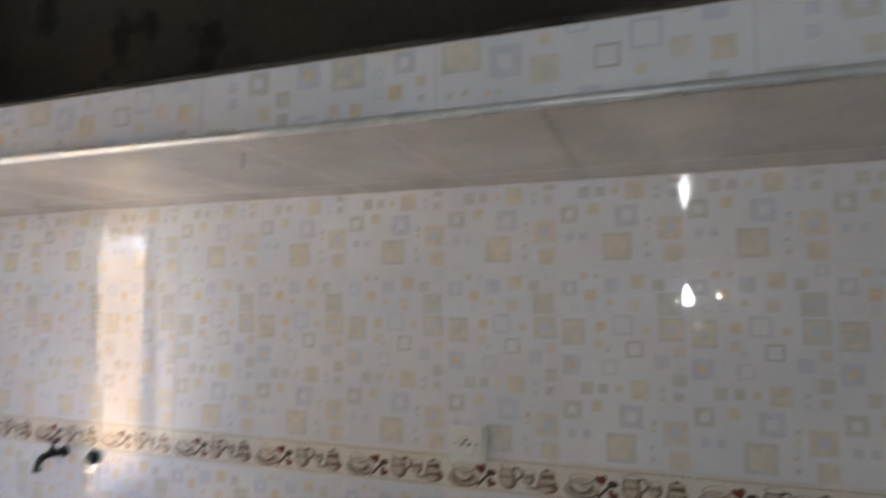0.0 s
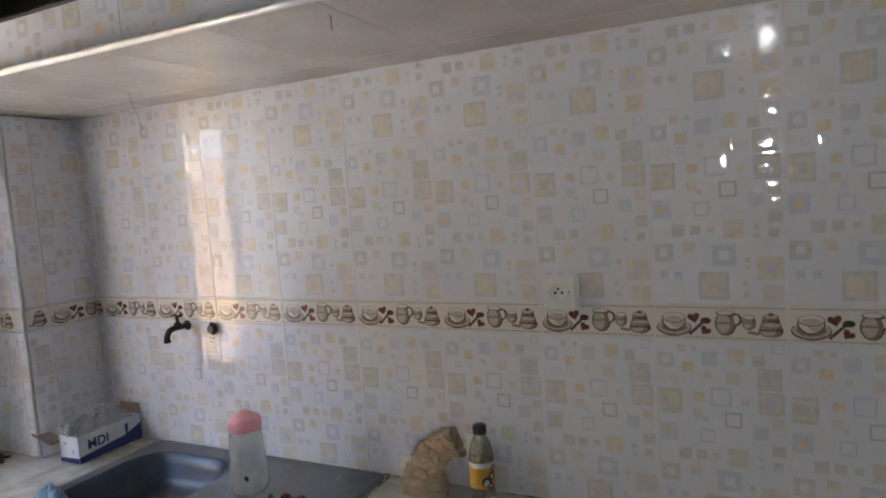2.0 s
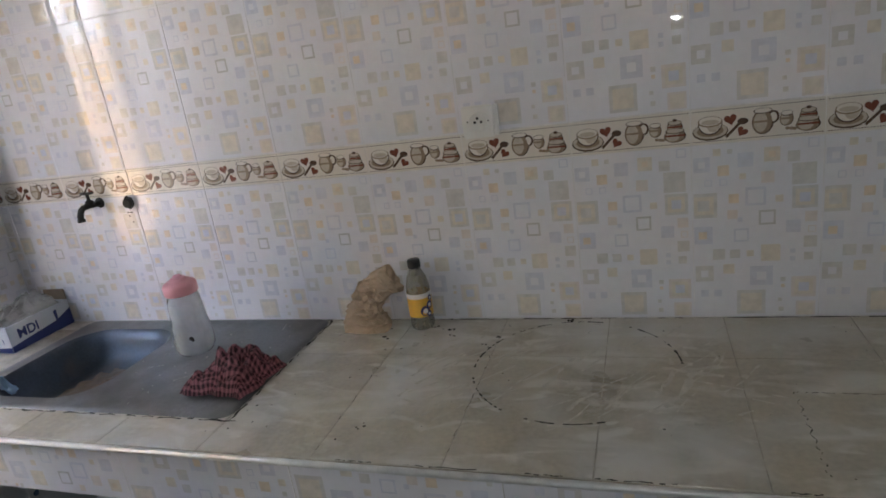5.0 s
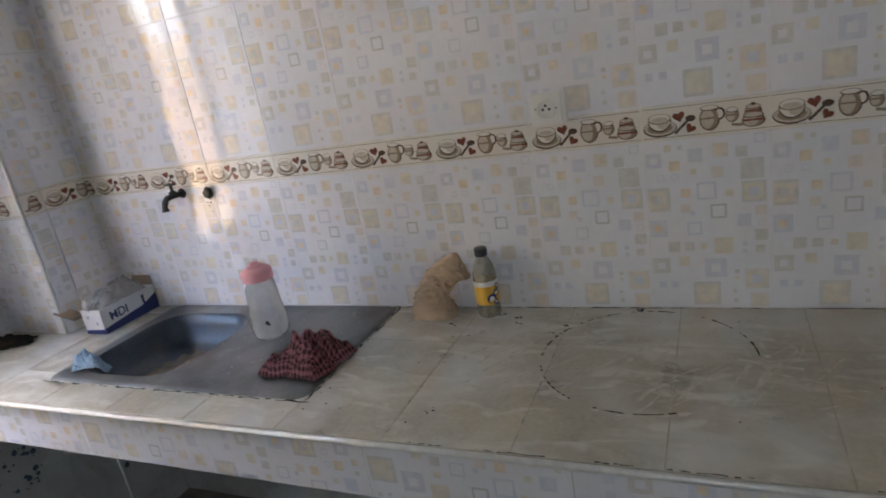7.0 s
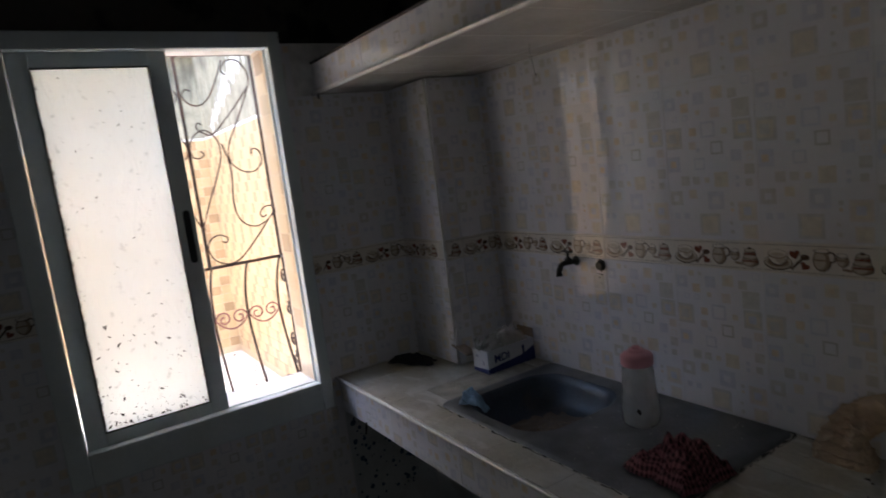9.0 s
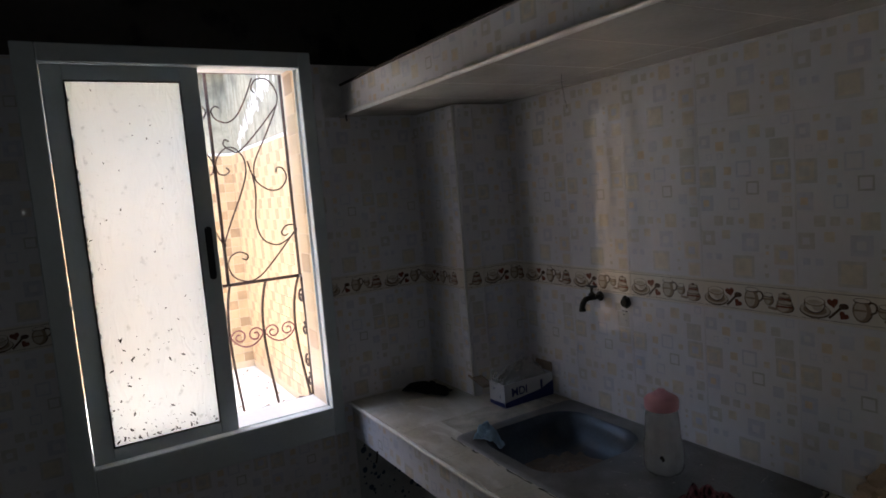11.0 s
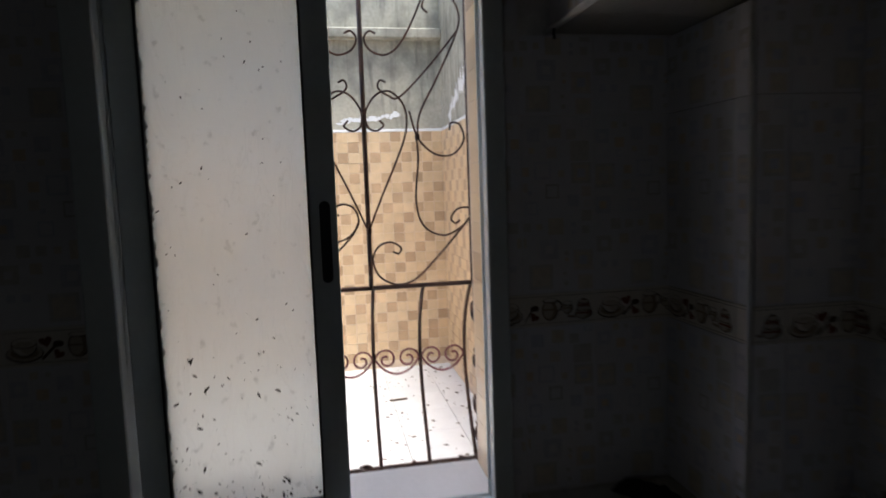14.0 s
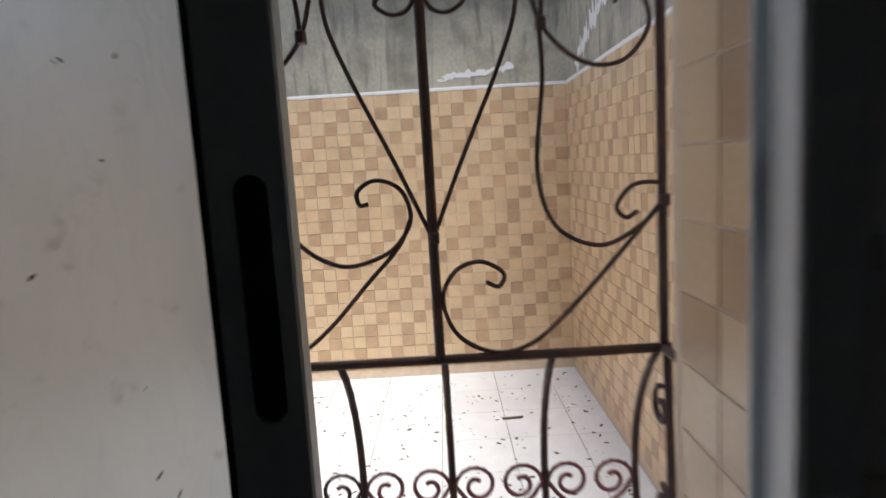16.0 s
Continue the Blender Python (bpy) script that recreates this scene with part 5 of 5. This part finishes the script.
streak([(0.0 + 0.13 * k / 12, 1.20 - 0.055 * k / 12) for k in range(13)], 0.003, 6, bm)
# broad wiped strokes, all drawn towards the front edge
for k in range(46):
    x, y = rnd.uniform(-0.62, 0.06), rnd.uniform(1.02, 1.36)
    ln, an = rnd.uniform(0.06, 0.17), rnd.uniform(0.75, 1.15)
    streak([(x + ln * q / 12 * math.cos(an) + 0.006 * math.sin(q * 0.4 + k), y + ln * q / 12 * math.sin(an)) for q in range(13)], rnd.choice((0.0016, 0.003, 0.006)), 200 + k, bm, CZ + 0.0005 + 0.00001 * k, 0.15)
tagged(linked("scrape_marks", bm, DUST), "pale scrape marks on the stone counter", "marks", kind="stuff")

bm = bmesh.new()
rnd = random.Random(61)
for k in range(26):
    x, y = rnd.uniform(-1.36, -0.97), rnd.uniform(1.05, 1.46)
    blob(x, y, CZ + 0.0042, rnd.uniform(0.001, 0.0035), k, 0.03, bm, 8)
for k in range(4):
    x, y, an = rnd.uniform(-1.34, -1.0), rnd.uniform(1.06, 1.44), rnd.uniform(0, 3)
    streak([(x + 0.05 * q / 8 * math.cos(an), y + 0.05 * q / 8 * math.sin(an)) for q in range(9)], 0.0009, k, bm, CZ + 0.0046)
tagged(linked("chalky_scuffs", bm, DUST), "pale chalky scuffs on the drainboard", "marks", kind="stuff")

# litter on the yard floor
bm = bmesh.new()
rnd = random.Random(14)
for k in range(900):
    x, y, r = rnd.uniform(YX + 0.1, -2.7), rnd.uniform(-1.2, YY1 - 0.05), rnd.choice((0.006, 0.009, 0.014, 0.02)) * rnd.uniform(0.6, 1.2)
    an, c = rnd.uniform(0, 3.1), rnd.uniform(0.2, 0.6)
    pts = [(r * math.cos(q) * rnd.uniform(0.6, 1.2), r * c * math.sin(q) * rnd.uniform(0.6, 1.2)) for q in [2 * math.pi * j / 7 for j in range(7)]]
    vs = [bm.verts.new((x + p * math.cos(an) - q * math.sin(an), y + p * math.sin(an) + q * math.cos(an), YZ + 0.0005)) for p, q in pts]
    top = bm.verts.new((x, y, YZ + 0.0005 + r * 0.3))
    for j in range(7):
        bm.faces.new((vs[j], vs[(j + 1) % 7], top))
tagged(linked("dry_leaves", bm, LEAF), "dry leaves and litter strewn over the yard floor", "leaves", kind="stuff")
for pts in ([(-5.62, 0.90, YZ + 0.006), (-5.62, 0.99, YZ + 0.008)], [(-4.62, 0.17, YZ + 0.008), (-4.66, 0.43, YZ + 0.008)]):
    tagged(linked("stick", tube(curve(pts + [(pts[-1][0] - 0.01, pts[-1][1] + 0.04, YZ + 0.007)]), 0.008, 6), LEAF), "dry brown stick lying on the yard floor", "stick")

# ---- tiles and other pieces ----
# counter top
CTILE = {}


def plain_tile(x0, y0, x1, y1, z, thick, mat, parent, name="tile", gap=0.0012):
    w, d = round(x1 - x0, 4), round(y1 - y0, 4)
    key = (w, d, thick, mat.name)
    if key not in CTILE:
        bm = box(-w / 2 + gap, -d / 2 + gap, -thick, w / 2 - gap, d / 2 - gap, 0, 0.0012)
        me = bpy.data.meshes.new(name)
        bm.to_mesh(me)
        bm.free()
        me.materials.append(mat)
        CTILE[key] = me
    ob = new(name, CTILE[key])
    ob.parent = parent
    ob.matrix_basis = Matrix.Translation(Vector(((x0 + x1) / 2, (y0 + y1) / 2, z)) - Vector(parent.location))
    return ob


x = -2.423
while x < XE:
    for y0, y1 in ((CF + 0.002, 1.313), (1.313, YN - 0.002)):
        x0, x1 = max(x, XW), min(x + 0.25, XE)
        xs = [(x0, x1)]
        ya, yb = y0, y1
        if x1 > HOLE[0] - 0.012 and x0 < HOLE[1] + 0.012:
            if y0 < 1:
                yb = min(yb, HOLE[2] - 0.011)
            else:
                ya = max(ya, HOLE[3] + 0.011)
        for a, b in xs:
            if b - a > 0.02 and yb - ya > 0.02:
                plain_tile(a, ya, b, yb, CZ, 0.0082, BEIGE, counter)
    x += 0.25
# counter front: printed tiles laid lengthwise
m_len = Matrix.Rotation(radians(90), 4, "Y")
x = -2.73
k = 0
while x < XE:
    u0, u1 = max(0.0, XW - x), min(TH, XE - x)
    if u1 - u0 > 0.02:
        off = 0.06 if k % 2 else 0.0
        me = tile_mesh(off, off + 0.128, u0, u1)
        ob = new("tile", me)
        ob.parent = counter
        ob.matrix_basis = Matrix.Translation(Vector((x, CF + 0.0075, 0.893 + off)) - Vector(counter.location)) @ m_len
        off2 = 0.0 if k % 2 else 0.1
        ob = new("tile", tile_mesh(off2, off2 + 0.100, u0, u1))
        ob.parent = shelf
        ob.matrix_basis = Matrix.Translation(Vector((x, SF + 0.0075, 2.061 + off2)) - Vector(shelf.location)) @ m_len
    x += TH
    k += 1
# soffit stones
x = -2.423
while x < XE:
    a, b = max(x, XW), min(x + 0.25, XE)
    if b - a > 0.02:
        for y0, y1 in ((SF + 0.002, 1.392), (1.392, YN - 0.002)):
            plain_tile(a, y0, b, y1, SZ0 + 0.0082, 0.0082, MARBLE, shelf)
    x += 0.25
# wall tiles
ROWS_N = [(0.897 + 0.0015, 0.002, 0.398), (1.374, 0, TH), (1.776, 0, 1.952 - 1.776)]
tile_run(wall_n, (-2.03, YN + T - 0.002), 0, XE + 2.03, (-0.483 + 2.03) % TW, ROWS_N)
ROWS_PIL = [(0.903, 0, 0.394), (1.374, 0, TH), (1.776, 0, 1.950 - 1.776)]
tile_run(pillar, (PIL[0][0], PIL[0][1]), 0, PIL[1][0] - PIL[0][0], 0.0, ROWS_PIL)
ex, ey = PIL[2][0] - PIL[1][0], PIL[2][1] - PIL[1][1]
tile_run(pillar, PIL[1], math.degrees(math.atan2(ey, ex)), math.hypot(ex, ey) - 0.005, 0.07, ROWS_PIL)
# window wall: from the south up to the window, beside and below it; a run goes north when seen from the room
WX = XW - T + 0.002


def west_run(y0, y1, rows, border):
    tile_run(wall_w, (WX, y0), 90, y1 - y0, (1.345 - y0) % TW, rows, border)


full = [(0.093, 0, TH), (0.495, 0, TH), (0.897, 0, 0.398), (1.374, 0, TH), (1.776, 0, 2.135 - 1.776)]
west_run(-1.6, WIN[0] - 0.002, full, True)
west_run(WIN[1] + 0.002, CF + 0.004, full, True)
west_run(CF + 0.004, 1.343, [(0.903, 0, 0.392), (1.374, 0, TH), (1.776, 0, 0.176)], True)
west_run(CF + 0.004, 1.500, [(0.093, 0, TH), (0.495, 0, 0.268)], False)
west_run(WIN[0] - 0.002, WIN[1] + 0.002, [(0.093, 0, TH), (0.495, 0, WIN[2] - 0.497)], False)
# kitchen floor
for i in range(int((XE - XW) / 0.3)):
    for j in range(int((YN - YS) / 0.3)):
        plain_tile(XW + 0.3 * i, YS + 0.3 * j, XW + 0.3 * (i + 1), YS + 0.3 * (j + 1), 0, 0.006, FLOOR, floor)
# yard floor
tw = 0.395
for i in range(10):
    for j in range(9):
        x0, y0 = YX + tw * i, YY1 + 0.16 - tw * (j + 1)
        if x0 + tw < XW - 0.25 and y0 > YY0 - 0.01:
            plain_tile(x0, y0, x0 + tw, min(y0 + tw, YY1), YZ, 0.012, YFLOOR, yard_floor, gap=0.002)
# mosaic: near the middle of the view each piece is its own, the rest is joined
CELL, CELL_H = 0.0935, 0.0897
piece = []
for m in MOSAIC:
    bm = box(-CELL / 2 + 0.002, -0.004, -CELL_H / 2 + 0.002, CELL / 2 - 0.002, 0, CELL_H / 2 - 0.002, 0.0008)
    me = bpy.data.meshes.new("mosaic_tile")
    bm.to_mesh(me)
    bm.free()
    me.materials.append(m)
    piece.append(me)


def shade(i, j, seed):
    """Sheets of ten rows in which every third tile is tan, stepping back by one in each row; the rest cream and sand."""
    if (i + j % 10 + seed) % 3 == 1:
        return 2
    return random.Random(i * 101 + j * 17 + seed).choices((0, 1), (0.55, 0.45))[0]


def mosaic(wall, m0, length, height, own, seed):
    rest = bmesh.new()
    n, rows = int(length / CELL), int(height / CELL_H)
    for i in range(n):
        for j in range(rows):
            c = shade(i, j, seed)
            at = m0 @ pose(CELL * (i + 0.5), 0, height - CELL_H * (j + 0.5))
            if own(i, j):
                ob = new("mosaic_tile", piece[c])
                ob.parent, ob.matrix_basis = wall, at
            else:
                r, q = CELL / 2 - 0.002, CELL_H / 2 - 0.002
                corners = [(-1, -1), (1, -1), (1, 1), (-1, 1)]
                back = [rest.verts.new(at @ Vector((a * r, 0, b * q))) for a, b in corners]
                front = [rest.verts.new(at @ Vector((a * (r - 0.001), -0.004, b * (q - 0.001)))) for a, b in corners]
                fs = [rest.faces.new(front)] + [rest.faces.new((back[k], back[(k + 1) % 4], front[(k + 1) % 4], front[k])) for k in range(4)]
                for f in fs:
                    f.material_index = c
    tagged(part("mosaic_field", rest, MOSAIC, wall, "cream and tan mosaic tiles"), kind="stuff")


part("mosaic_bed", box(YX - 0.0065, YY0, 0, YX - 0.0005, YY1, YTOP), MGROUT, wall_yb)
part("mosaic_bed", box(YX, YY1 + 0.0005, 0.0, XW - 0.252, YY1 + 0.0065, YTOP), MGROUT, wall_yr)
mosaic(wall_yb, pose(YX, YY1 - 36 * CELL, 0, 0, 0, 90), 36 * CELL + 0.001, YTOP, lambda i, j: 21 <= i < 36 and j < 20, 0)
mosaic(wall_yr, pose(YX + 0.004, YY1, 0, 0, 0, 0), XW - 0.252 - YX, YTOP, lambda i, j: i < 15 and j < 20, 2)
part("mosaic_bed", box(YX, YY0 - 0.0065, 0, XW - 0.252, YY0 - 0.0005, YTOP), MGROUT, wall_ys)
mosaic(wall_ys, pose(XW - 0.26, YY0, 0, 0, 0, 180), XW - 0.27 - YX, YTOP, lambda i, j: False, 1)
# window jambs: the same tiles at half the wall's depth
JC, JW = 0.0755, 0.0925
jm = []
for m in MOSAIC:
    bm = box(0.0012, -0.004, 0.0012, JW - 0.0012, 0, JC - 0.0012, 0.0008)
    me = bpy.data.meshes.new("mosaic_tile")
    bm.to_mesh(me)
    bm.free()
    me.materials.append(m)
    jm.append(me)
part("mosaic_bed", box(XW - 0.249, WIN[1] - 0.0028, WIN[2] + 0.003, -2.374, WIN[1] + 0.001, WIN[3]), MGROUT, wall_w)
part("mosaic_bed", box(XW - 0.249, WIN[0] - 0.001, WIN[2] + 0.003, -2.374, WIN[0] + 0.0028, WIN[3]), MGROUT, wall_w)
for k in range(17):
    for i in range(2):
        x0 = -2.3745 - JW * i
        z = WIN[2] - 0.018 + JC * k
        if z < WIN[2]:
            continue
        ob = new("mosaic_tile", jm[random.Random(k * 7 + i * 3).choices((0, 1, 2), (0.3, 0.4, 0.3))[0]])
        ob.parent = wall_w
        ob.matrix_basis = pose(x0 - JW, WIN[1], z)
        ob = new("mosaic_tile", jm[random.Random(k * 5 + i * 13).choices((0, 1, 2), (0.3, 0.4, 0.3))[0]])
        ob.parent = wall_w
        ob.matrix_basis = pose(x0, WIN[0], z, 0, 0, 180)
